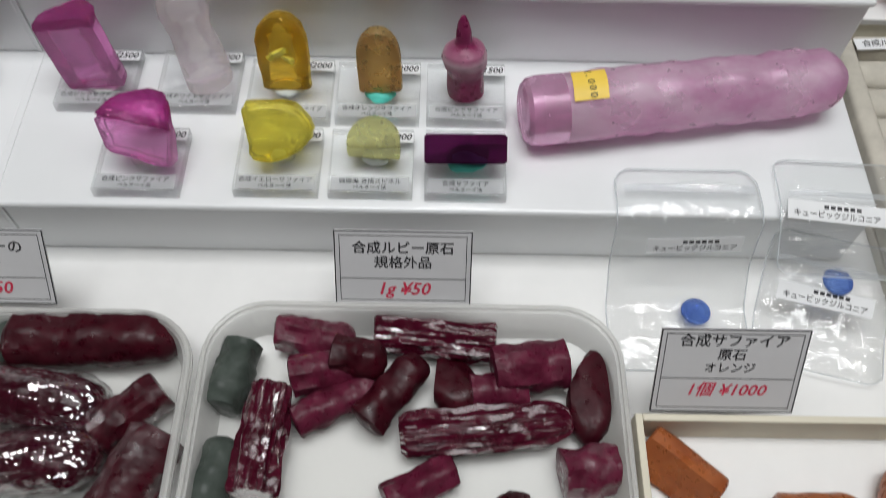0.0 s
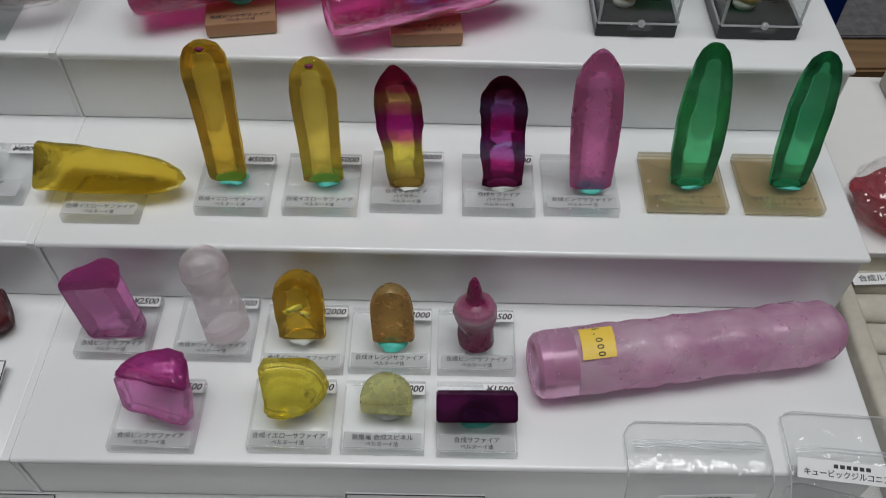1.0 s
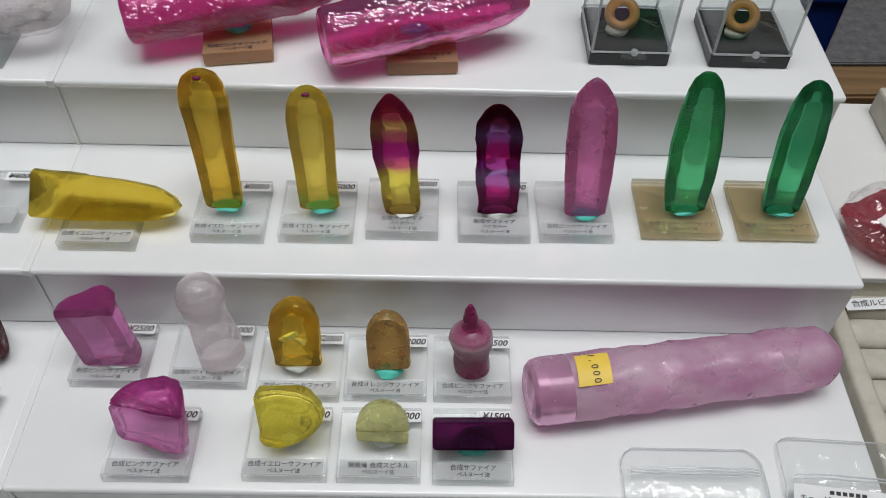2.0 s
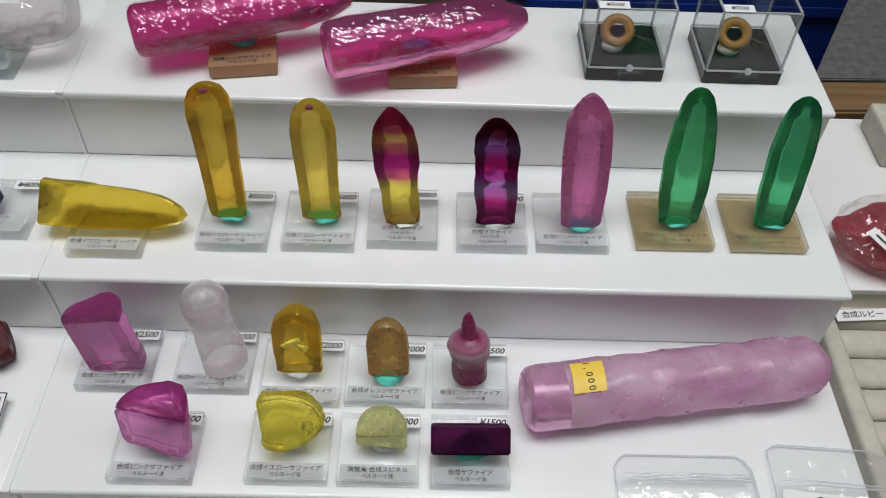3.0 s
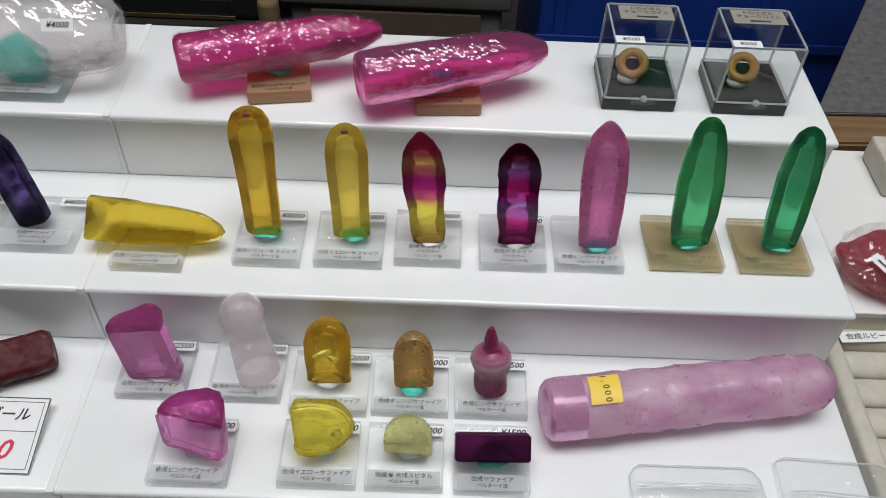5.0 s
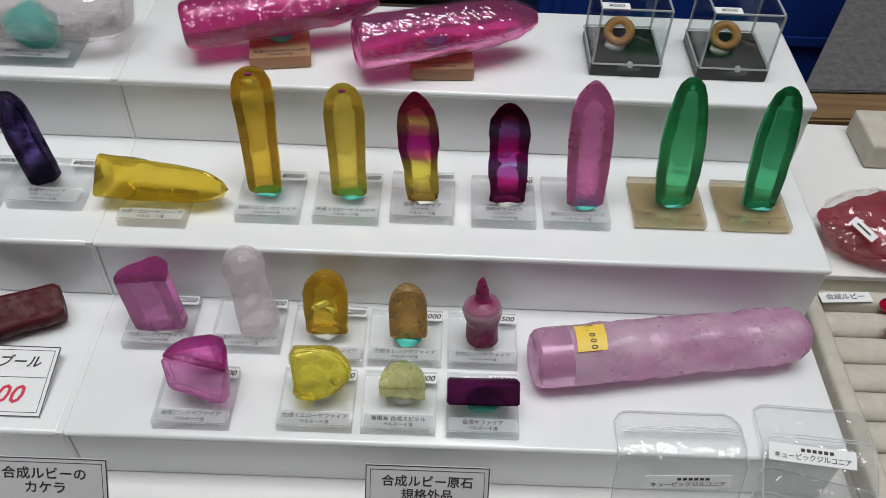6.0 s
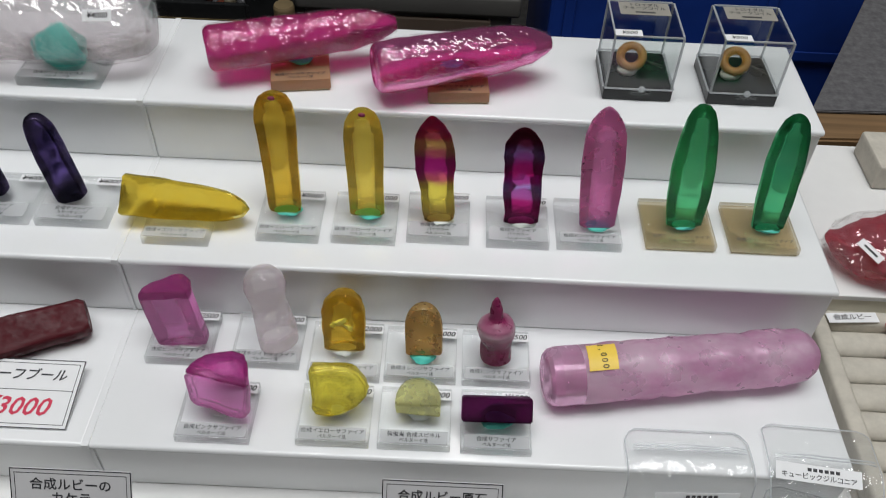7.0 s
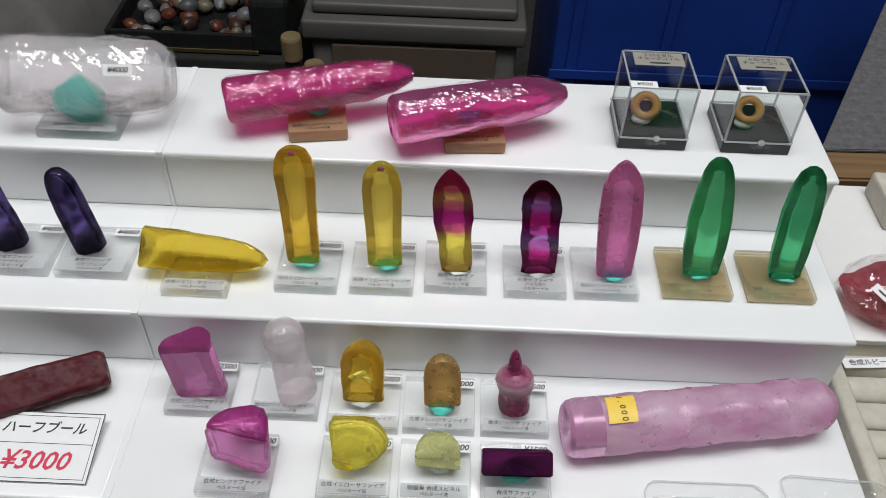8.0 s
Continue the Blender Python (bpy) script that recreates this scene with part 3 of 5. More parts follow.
def middle_tier():
    e = specimen(-0.179, -0.144, 0.341, T2, "transparent yellow sapphire boule half lying on its acrylic block", [YS, V], depth=0.024)
    part("boule", boule((-0.1910, 0.3605, 0.8805), (-0.1235, 0.3590, 0.8755), dome([(0, 0.0100), (0.01, 0.0112), (0.35, 0.0108), (0.6, 0.0094)], 0.0094, power=2.0), seg=18, rng=9, rough=0.0009, fscale=90, seed=3, flat=0.25, face=(0.1, -0.75, 0.66)), YELLOW_L, e)
    rows = [
        (-0.120, -0.0865, 0.347, "tall golden yellow sapphire boule standing on acrylic", [YS, V], "¥5000", "clear", (-0.1055, 0.3675), (-0.1085, 0.377, 0.9385), [(0, 0.006), (0.02, 0.0082), (0.06, 0.0087), (0.4, 0.0095), (0.8, 0.0104), (0.9, 0.0094), (0.96, 0.0074), (0.99, 0.0045), (1, 0.002)], GOLDEN, 0.0004),
        (-0.080, -0.0455, 0.348, "smooth amber yellow sapphire boule standing on acrylic", [YS, V], "¥5000", "clear", (-0.0615, 0.3680), (-0.0640, 0.377, 0.9310), [(0, 0.007), (0.02, 0.0093), (0.3, 0.0094), (0.75, 0.0104), (0.88, 0.0092), (0.95, 0.0070), (0.99, 0.0040), (1, 0.002)], YELLOW, 0.0002),
        (-0.040, -0.0060, 0.351, "bicolour sapphire boule banded red and yellow", ["合成サファイア", "バイカラー", V], "¥8000", "clear", (-0.0225, 0.3660), (-0.0285, 0.376, 0.9290), [(0, 0.006), (0.02, 0.0080), (0.10, 0.0086), (0.30, 0.0088), (0.50, 0.0102), (0.68, 0.0107), (0.82, 0.0090), (0.92, 0.0058), (0.98, 0.0026), (1, 0.0010)], BICOLOR_A, 0.0008),
        (0.003, 0.0370, 0.350, "bicolour sapphire boule banded violet and pink", ["合成サファイア", "バイカラー", V], "¥8000", "clear", (0.0215, 0.3670), (0.0190, 0.377, 0.9245), [(0, 0.006), (0.02, 0.0094), (0.10, 0.0092), (0.30, 0.0102), (0.50, 0.0098), (0.70, 0.0106), (0.84, 0.0090), (0.93, 0.0062), (0.98, 0.0036), (1, 0.0014)], BICOLOR_B, 0.0009),
        (0.041, 0.0760, 0.351, "dusky pink sapphire boule with a pointed head", [PS, V], "", "clear", (0.0625, 0.3670), (0.0590, 0.376, 0.9400), [(0, 0.007), (0.02, 0.0094), (0.3, 0.0108), (0.55, 0.0112), (0.78, 0.0102), (0.88, 0.0080), (0.95, 0.0048), (0.985, 0.0024), (1, 0.0008)], PINK, 0.0002),
        (0.089, 0.1270, 0.354, "green sapphire boule on a tan acrylic block", [GS, V], "", "warm", (0.1100, 0.3705), (0.1065, 0.379, 0.9415), [(0, 0.006), (0.02, 0.0094), (0.25, 0.0112), (0.50, 0.0112), (0.75, 0.0094), (0.88, 0.0076), (0.95, 0.0058), (0.99, 0.0034), (1, 0.0015)], GREEN, 0.0002),
        (0.135, 0.1720, 0.354, "deep green sapphire boule on a tan acrylic block", [GS, V], "", "warm", (0.1555, 0.3710), (0.1545, 0.379, 0.9385), [(0, 0.006), (0.02, 0.0085), (0.25, 0.0098), (0.6, 0.0100), (0.82, 0.0086), (0.93, 0.0064), (0.98, 0.0038), (1, 0.0016)], GREEN_B, 0.0003),
    ]
    for i, (x0, x1, yf, label, lines, price, kind, foot, head, prof, mat, rough) in enumerate(rows):
        e = specimen(x0, x1, yf, T2, label, lines, price, kind=kind)
        part("boule", boule((foot[0], foot[1] - 0.0040, B + 0.0018), head, prof, rough=rough, seed=i + 11, fscale=90 if rough > 0.0006 else 45, flat=0.12, face=(0.0, -1.0, 0.15)), mat, e, smooth=True)
        if i < 2:
            bm = bmesh.new()
            bmesh.ops.create_icosphere(bm, subdivisions=2, radius=0.0019)
            part("seed_tip", moved(bm, Matrix.Translation((head[0] + 0.0003, head[1] - 0.0034, head[2] - 0.0012)) @ Matrix.Diagonal((1, 0.6, 0.6, 1))), ROSE, e, "pinkish seed spot", smooth=True)
        pale = i == 3 or i == 2
        putty(e, foot[0] + 0.001, foot[1] - 0.0006, B, 0.0074, PALEPUTTY if pale else None, h=0.0028)
    # the neighbouring stand's dark boules
    for k in range(2):
        dx = -0.0425 * k
        e = specimen(-0.239 + dx, -0.200 + dx, 0.351, T2, "dark blue-violet boule leaning on its acrylic block", ["合成サファイア", "カラーチェンジ", V], "¥4000")
        part("boule", boule((-0.2215 + dx, 0.367, B + 0.001), (-0.2330 + dx, 0.3755, 0.9200), dome([(0, 0.006), (0.03, 0.0080), (0.3, 0.0084), (0.72, 0.0080)], 0.0080, power=2.0), rough=0.0006, seed=31 + k, flat=0.5, face=(0.2, -0.9, 0.3)), BLUEVIOLET, e, smooth=True)


def lower_tier():
    g = "small crystals of the lower tier"
    e = specimen(-0.174, -0.140, 0.296, T1, "broken pink sapphire cylinder tilted on acrylic", [PS, V], "¥2500", depth=0.034, group=g)
    p0, p1 = Vector((-0.1540, 0.3050, U + 0.0030)), Vector((-0.1592, 0.3090, 0.8590))
    part("boule", boule(p0, p1, [(0, 0.0124), (0.04, 0.0134), (0.5, 0.0136), (1, 0.0137)], rough=0.0005, seed=41, fscale=70, flat=0.15, face=(-0.1, -1.0, 0.3)), HOTPINK, e, smooth=True)
    part("broken_cap", boule(p0.lerp(p1, 1.008), p0.lerp(p1, 1.15), [(0, 0.0136), (0.3, 0.0138), (0.7, 0.0124), (1, 0.0098)], rough=0.0022, seed=141, fscale=130, flat=0.15, face=(-0.1, -1.0, 0.3)), MAGENTA, e, "dark magenta broken end", smooth=True)
    putty(e, -0.1525, 0.3085, U, 0.008, PALEPUTTY, h=0.003)
    e = specimen(-0.129, -0.093, 0.296, T1, "colourless white sapphire boule with a rounded head", [WS, V], "¥3000", depth=0.034, group=g)
    part("boule", boule((-0.1045, 0.3090, U + 0.001), (-0.1105, 0.3160, 0.8760), [(0, 0.008), (0.04, 0.0106), (0.25, 0.0104), (0.50, 0.0094), (0.60, 0.0090), (0.66, 0.0098), (0.76, 0.0108), (0.86, 0.0100), (0.94, 0.0078), (0.985, 0.0042), (1, 0.0015)], rough=0.0006, seed=42), CLEARGEM, e, smooth=True)
    e = specimen(-0.088, -0.050, 0.290, T1, "golden yellow sapphire stub with bright inner fractures", [YS, V], "¥2000", depth=0.036, group=g)
    part("boule", boule((-0.0695, 0.3070, U + 0.003), (-0.0697, 0.3140, 0.8635), [(0, 0.0095), (0.03, 0.0108), (0.4, 0.0111), (0.68, 0.0112), (0.82, 0.0098), (0.93, 0.0066), (1, 0.003)], rough=0.0008, seed=43, fscale=70, flat=0.3, face=(0.0, -1.0, 0.3)), GOLDEN, e, smooth=True)
    for k, (x, z, q, turn) in enumerate(((-0.0712, 0.8470, 0.0052, 20), (-0.0672, 0.8440, 0.0038, 75), (-0.0745, 0.8455, 0.0026, -40))):
        part("inner_fracture", chunk((x, 0.3070, z), (q, 0.0016, q * 1.05), 443 + k, 9, (25, turn, 30 - 20 * k), keep=0.5), GLINT_FLAKE, e, "inner fracture with its bright reflection painted yellow")
    putty(e, -0.0700, 0.3085, U, 0.008, PALEPUTTY)
    e = specimen(-0.048, -0.010, 0.291, T1, "brown orange bullet-shaped sapphire on teal putty", ["合成オレンジサファイア", V], "¥2000", depth=0.034, group=g)
    part("boule", boule((-0.0275, 0.3050, U + 0.004), (-0.0285, 0.3125, 0.8585), dome([(0, 0.0088), (0.03, 0.0097), (0.50, 0.0098)], 0.0098, power=2.2), rough=0.0002, seed=44, flat=0.3, face=(0.0, -1.0, 0.3)), AMBER, e, smooth=True)
    putty(e, -0.0280, 0.3050, U, 0.0068)
    e = specimen(-0.007, 0.029, 0.291, T1, "rose pink sapphire stub with a thin spike", [PS, V], "¥1500", depth=0.034, group=g)
    part("boule", boule((0.0108, 0.3060, U + 0.001), (0.0082, 0.3110, 0.8675), [(0, 0.0066), (0.03, 0.0083), (0.12, 0.0084), (0.30, 0.0080), (0.42, 0.0092), (0.52, 0.0098), (0.59, 0.0090), (0.64, 0.0066), (0.665, 0.0044), (0.70, 0.0037), (0.82, 0.0032), (0.93, 0.0024), (1, 0.0012)], rough=0.0006, seed=45, fscale=90), ROSE, e, smooth=True)
    putty(e, 0.0105, 0.305, U, 0.005, PALEPUTTY, h=0.002)
    # front row
    e = specimen(-0.147, -0.1105, 0.250, T1, "split pink sapphire piece with a hollowed face", [PS, V], "¥2500", depth=0.034, group=g)
    lean = pose(-0.1260, 0.2690, 0.8445, 50)
    poly = [(-0.0165, 0.0040), (-0.0148, -0.0029), (-0.0123, -0.0107), (0.0078, -0.0168), (0.0137, -0.0174), (0.0142, -0.0060), (0.0130, 0.0002), (-0.0020, 0.0028)]
    poly = [(x * 1.06, y * 1.04) for x, y in poly]
    part("boule", slab(poly, 0.0115, lean @ pose(0, 0, -0.0080), 0.0016, 0.0060, 0.0009, 46, 5), LIGHTPINK, e, smooth=True)
    part("broken_cap", hull([(-0.0172, 0.0046, 0.0025), (-0.0165, 0.0060, -0.0060), (0.0138, -0.0012, 0.0030), (0.0148, -0.0040, -0.0060), (0.0040, 0.0153, -0.0070), (-0.0090, 0.0118, -0.0070), (0.0122, 0.0130, -0.0070), (-0.0020, 0.0020, 0.0040), (0.0085, 0.0090, 0.0005)], lean, 0.0010, 0.0008, 146), MAGENTA, e, "dark magenta upper face", smooth=True)
    putty(e, -0.126, 0.266, U, 0.006, PALEPUTTY)
    e = specimen(-0.088, -0.052, 0.251, T1, "bright yellow half boule with a rounded end", [YS, V], "¥2000", depth=0.034, group=g)
    lean = pose(-0.0680, 0.2690, 0.8370, 50)
    poly = [(-0.0143, 0.0142), (-0.0032, 0.0152), (0.0050, 0.0143), (0.0100, 0.0120), (0.0142, 0.0068), (0.0141, 0.0025), (0.0116, -0.0018), (0.0052, -0.0070), (-0.0014, -0.0093), (-0.0120, -0.0083), (-0.0114, 0.0003)]
    poly = [(x * 1.10, y * 1.08) for x, y in poly]
    part("boule", slab(poly, 0.0120, lean @ pose(0, 0, -0.0065), 0.0020, 0.0014, 0.0012, 47, 7), YELLOW_B, e, smooth=True)
    putty(e, -0.068, 0.270, U, 0.006, PALEPUTTY)
    e = specimen(-0.048, -0.012, 0.251, T1, "pale olive half-moon spinel slice", ["強蛍光 合成スピネル", V], "¥3000", depth=0.034, group=g)
    lean = pose(-0.0290, 0.2640, 0.8300, 50)
    poly = [(0.0113, 0.0056)] + [(0.0002 + 0.0112 * math.cos(a), 0.0074 + 0.0106 * math.sin(a)) for a in np.linspace(0.0, math.pi, 22)] + [(-0.0109, 0.0052)]
    part("boule", slab(poly, 0.0075, lean @ pose(0, 0, -0.0070), 0.0006), OLIVE, e, smooth=True)
    poly = [(-0.0102, 0.0016), (0.0114, 0.0004), (0.0115, 0.0058), (-0.0110, 0.0054)]
    part("lower_face", slab(poly, 0.0080, lean @ pose(0, 0, -0.0073), 0.0004), OLIVE, e, smooth=True)
    putty(e, -0.0285, 0.269, U, 0.006, PALEPUTTY, h=0.006)
    e = specimen(-0.007, 0.028, 0.2505, T1, "dark violet cut sapphire bar on teal putty", ["合成サファイア", V], "¥1500", depth=0.035, group=g)
    poly = [(-0.0172, -0.0060), (0.0172, -0.0060), (0.0172, 0.0060), (-0.0172, 0.0060)]
    part("boule", slab(poly, 0.0100, pose(0.0100, 0.2700, 0.8320, 42, 0, 1), 0.0007), VIOLET, e, smooth=True)
    putty(e, 0.011, 0.2685, U, 0.009, h=0.006)
    # the long pale rod
    e = thing("crystal_rod", pose(0.1, 0.305, T1), "long frosted pale pink corundum rod lying on the stand", "crystal")
    p0, p1 = Vector((0.0345, 0.2875, 0.8348)), Vector((0.1775, 0.3105, 0.8352))
    part("polished_end", boule(p0, p0.lerp(p1, 0.125), [(0, 0.0100), (0.05, 0.0126), (0.16, 0.0146), (0.40, 0.0154), (1, 0.0154)], rough=0.0002, seed=51, fscale=40), PALECLEAR, e, "clear polished pink end", smooth=True)
    part("boule", boule(p0.lerp(p1, 0.1252), p1, [(0, 0.0153), (0.32, 0.0152), (0.62, 0.0149), (0.70, 0.0142), (0.745, 0.0153), (0.84, 0.0152), (0.875, 0.0142), (0.94, 0.0136), (0.983, 0.0105), (1, 0.006)], rough=0.0011, seed=50, fscale=95), PALEPINK, e, "frosted pale pink body", smooth=True)
    # yellow tape with a hand-written price
    m = axis_pose(p0, p1)
    length = (p1 - p0).length
    inv = m.to_3x3().inverted()
    a0, a1 = [math.atan2(d.y, d.x) for d in (inv @ Vector((0, -0.52, 0.85)), inv @ Vector((0, 0.42, 0.90)))]
    if a1 - a0 > math.pi:
        a1 -= 2 * math.pi
    if a0 - a1 > math.pi:
        a1 += 2 * math.pi
    R = 0.0162
    bm = bmesh.new()
    grid = []
    for i in range(3):
        grid.append([bm.verts.new((R * math.cos(a), R * math.sin(a), length * 0.135 + 0.0150 * i / 2 + 0.0014 * (k / 13))) for k, a in enumerate(np.linspace(a0, a1, 14))])
    for r1, r2 in zip(grid, grid[1:]):
        for i in range(13):
            bm.faces.new((r1[i], r1[i + 1], r2[i + 1], r2[i]))
    tape = part("tape", moved(bm, m), TAPE, e, "strip of yellow tape with a pencilled price", smooth=True)
    for k, ch in enumerate("1,000"):
        a = a1 + (a0 - a1) * (0.08 + 0.20 * k)
        at = m @ Vector(((R + 0.0003) * math.cos(a), (R + 0.0003) * math.sin(a), length * 0.135 + 0.0085))
        nz = (m.to_3x3() @ Vector((math.cos(a), math.sin(a), 0))).normalized()
        yv = (m.to_3x3() @ Vector((0, 0, 1))).normalized()
        xv = yv.cross(nz)
        rot = Matrix((xv, yv, nz)).transposed().to_4x4()
        part("lettering", moved(lettering(ch, 0.0046), Matrix.Translation(at) @ rot), INK, tape)


def upper_tier():
    rows = [((-0.122, -0.089), 0.424, 9.0, (-0.1545, 0.4300, 0.9272), (-0.0525, 0.4590, 0.9312), RUBYCORE, 0.0124, "film-wrapped magenta ruby boule lying on orange block"),
            ((-0.033, 0.001), 0.419, 4.0, (-0.0615, 0.4190, 0.9270), (0.0350, 0.4490, 0.9300), RUBYCORE_B, 0.0138, "crinkled film-wrapped pink ruby boule on an orange block")]
    for i, ((x0, x1), yf, yaw, p0, p1, mat, r, label) in enumerate(rows):
        e = specimen(x0, x1, yf, T3, label, [PS, V], "", depth=0.030, kind="orange", yaw=yaw, group="wrapped ruby boules", thick=0.008)
        prof = [(0, r * 0.82), (0.012, r * 0.95), (0.035, r * 1.02), (0.3, r * 1.01), (0.6, r * 0.96), (0.78, r * 0.88), (0.88, r * 0.72), (0.96, r * 0.46), (1, r * 0.28)]
        b = part("boule", boule(p0, p1, prof, rough=0.0006, seed=60 + i, fscale=120), mat, e, smooth=True)
        part("film", film(p0, p1, prof, 160 + i, seg=104 if i == 0 else 84, rings=104 if i == 0 else 76, out=0.0003, freq=380 if i == 0 else 300, amp=0.0009 if i == 0 else 0.0012, twist=3.4, jitter=0.45 if i == 0 else 0.22, along=0.35), FILM, b, "crinkled clear wrapping film")
        cx = (x0 + x1) / 2
        putty(e, cx, yf + 0.018, T3 + 0.009, 0.007)
    e = specimen(-0.260, -0.214, 0.417, T3, "large film-wrapped colourless spinel boule on acrylic", ["合成ホワイトスピネル", V], "", depth=0.036, group="wrapped ruby boules")
    prof = [(0, 0.0150), (0.02, 0.0180), (0.06, 0.0206), (0.15, 0.0214), (0.5, 0.0212), (0.80, 0.0206), (0.90, 0.0188), (0.96, 0.0160), (1, 0.0120)]
    w0, w1 = (-0.2810, 0.4360, 0.9345), (-0.1860, 0.4440, 0.9330)
    b = part("boule", boule(w0, w1, prof, rough=0.0014, seed=70, fscale=80), WHITECORE, e, smooth=True)
    part("film", film(w0, w1, prof, 170, out=0.0007, amp=0.0026, seg=90, rings=64, freq=130, twist=1.6, jitter=0.05), FILM, b, "crinkled clear wrapping film")
    putty(e, -0.238, 0.437, T3 + 0.006, 0.0135, h=0.020)
    lm = pose(-0.2060, 0.4215, 0.9500, 50, 0, 4)
    lab = part("price_label", moved(block(-0.0075, -0.003, 0, 0.0075, 0.003, 0.0002), lm), PAPER, b, "small white price label")
    part("lettering", moved(lettering("¥4000", 0.0042, shear=0.25, bold=0.00005), lm @ pose(0, 0, 0.0004)), INK, lab)
    # coil boxes
    for x0, yaw in ((0.0660, 0.0), (0.1250, 0.0)):
        w, d, h, hb = 0.0390, 0.0390, 0.0405, 0.0075
        e = thing("display_box", pose(x0 + w / 2, 0.4305 + d / 2, T3), "clear styrene box on a black base holding a copper coil", "display box", "coil boxes")
        a, c = w / 2, d / 2
        bm = block(-a, -c, 0.0002, a, c, hb, 0.0008)
        part("base", bm, BLACKPLAST, e, "black plastic base", local=True)
        q, s, tk = a - 0.0006, c - 0.0006, 0.0009
        lid = part("lid", block(-q, -s, h - tk, q, s, h), BOXCLEAR, e, "clear hinged lid", local=True)
        for x_0, y_0, x_1, y_1 in ((-q, -s, q, -s + tk), (-q, s - tk, q, s), (-q, -s + tk, -q + tk, s - tk), (q - tk, -s + tk, q, s - tk)):
            part("pane", block(x_0, y_0, hb, x_1, y_1, h - tk), BOXCLEAR, lid, local=True)
        for sx in (-1, 1):
            for sy in (-1, 1):
                x, y = sx * (a - 0.0010), sy * (c - 0.0010)
                part("lid_edge", block(x - 0.0006, y - 0.0006, hb, x + 0.0006, y + 0.0006, h, 0.0002), BOXEDGE, lid, local=True)
        for s in (-1, 1):
            y = s * (c - 0.0010)
            part("lid_edge", block(-a + 0.0017, y - 0.0005, h - 0.0003, a - 0.0017, y + 0.0005, h + 0.0006, 0.0002), BOXEDGE, lid, local=True)
            part("lid_edge", block(s * (a - 0.0010) - 0.0005, -c + 0.0017, h - 0.0003, s * (a - 0.0010) + 0.0005, c - 0.0017, h + 0.0006, 0.0002), BOXEDGE, lid, local=True)
        bm = bmesh.new()
        bmesh.ops.create_uvsphere(bm, u_segments=14, v_segments=8, radius=0.0019)
        bm.transform(pose(0.0015, -c - 0.0010, hb + 0.0012))
        part("catch", bm, BOXEDGE, lid, "clear knob catch", local=True, smooth=True)
        pl = part("price_label", block(-0.0185, -c + 0.0002, h + 0.0007, -0.0040, -c + 0.0062, h + 0.0009), PAPER, lid, "small white price label", local=True)
        part("lettering", moved(lettering("¥500", 0.0042, shear=0.25, bold=0.00005), pose(-0.0112, -c + 0.0032, h + 0.0010)), INK, pl, local=True)
        fl = part("label", block(-0.0135, c - 0.0165, h + 0.0007, 0.0145, c - 0.0035, h + 0.0009), LIDLABEL, lid, "printed beige label stuck on the lid", local=True)
        part("lettering", moved(lettering("トロイダル\nチョークコイル", 0.0034, bold=0.00005), pose(0.0005, c - 0.0080, h + 0.0010)), INK, fl, local=True)
        part("lettering", moved(bars(0.011, 0.0014), pose(0.0005, c - 0.0140, h + 0.0010)), INK, fl, local=True)
        for s_ in (-1, 1):
            part("lid_edge", block(-a + 0.0003, s_ * (c + 0.0002) - 0.0005, hb + 0.0001, a - 0.0003, s_ * (c + 0.0002) + 0.0005, hb + 0.0010, 0.0002), BOXEDGE, lid, local=True)
            part("lid_edge", block(s_ * (a + 0.0002) - 0.0005, -c + 0.0008, hb + 0.0001, s_ * (a + 0.0002) + 0.0005, c - 0.0008, hb + 0.0010, 0.0002), BOXEDGE, lid, local=True)
        part("catch_flap", block(-0.0045, -c - 0.0012, hb - 0.0030, 0.0075, -c - 0.0006, hb + 0.0008, 0.0002), BOXCLEAR, lid, "clear snap flap", local=True)
        # coil: core, windings, leads, foot
        tilt = pose(-0.0035, -0.001, hb + 0.0098, 42, 0, -14)
        coil = part("coil", moved(torus(0.0062, 0.0022, 36, 12), tilt), CORE, e, "toroidal choke coil wound with copper", local=True, smooth=True)
        bm = bmesh.new()
        for i in range(42):
            t = 2 * math.pi * i / 42
            join(bm, moved(torus(0.0024, 0.00021, 14, 5), pose(0, 0, 0) @ Matrix.Rotation(t, 4, "Z") @ Matrix.Translation((0.0062, 0, 0)) @ Matrix.Rotation(radians(90), 4, "X")))
        part("winding", moved(bm, tilt), COPPER, coil, local=True, smooth=True)
        for k in (0, 1):
            bm = tube([(0.002, -0.001 + k * 0.003, hb + 0.008), (0.008, 0.0 - k * 0.001, hb + 0.006), (0.0150, -0.001 - k * 0.003, hb + 0.0045)], 0.00035)
            part("lead", bm, TIN, coil, local=True, smooth=True)
        bm = bmesh.new()
        bmesh.ops.create_icosphere(bm, subdivisions=3, radius=1)
        bm.transform(Matrix.Translation((-0.0050, -0.0035, hb + 0.0026)) @ Matrix.Diagonal((0.0058, 0.0044, 0.0036, 1)))
        part("pad", bm, FOAM, e, "white putty pad", local=True, smooth=True)


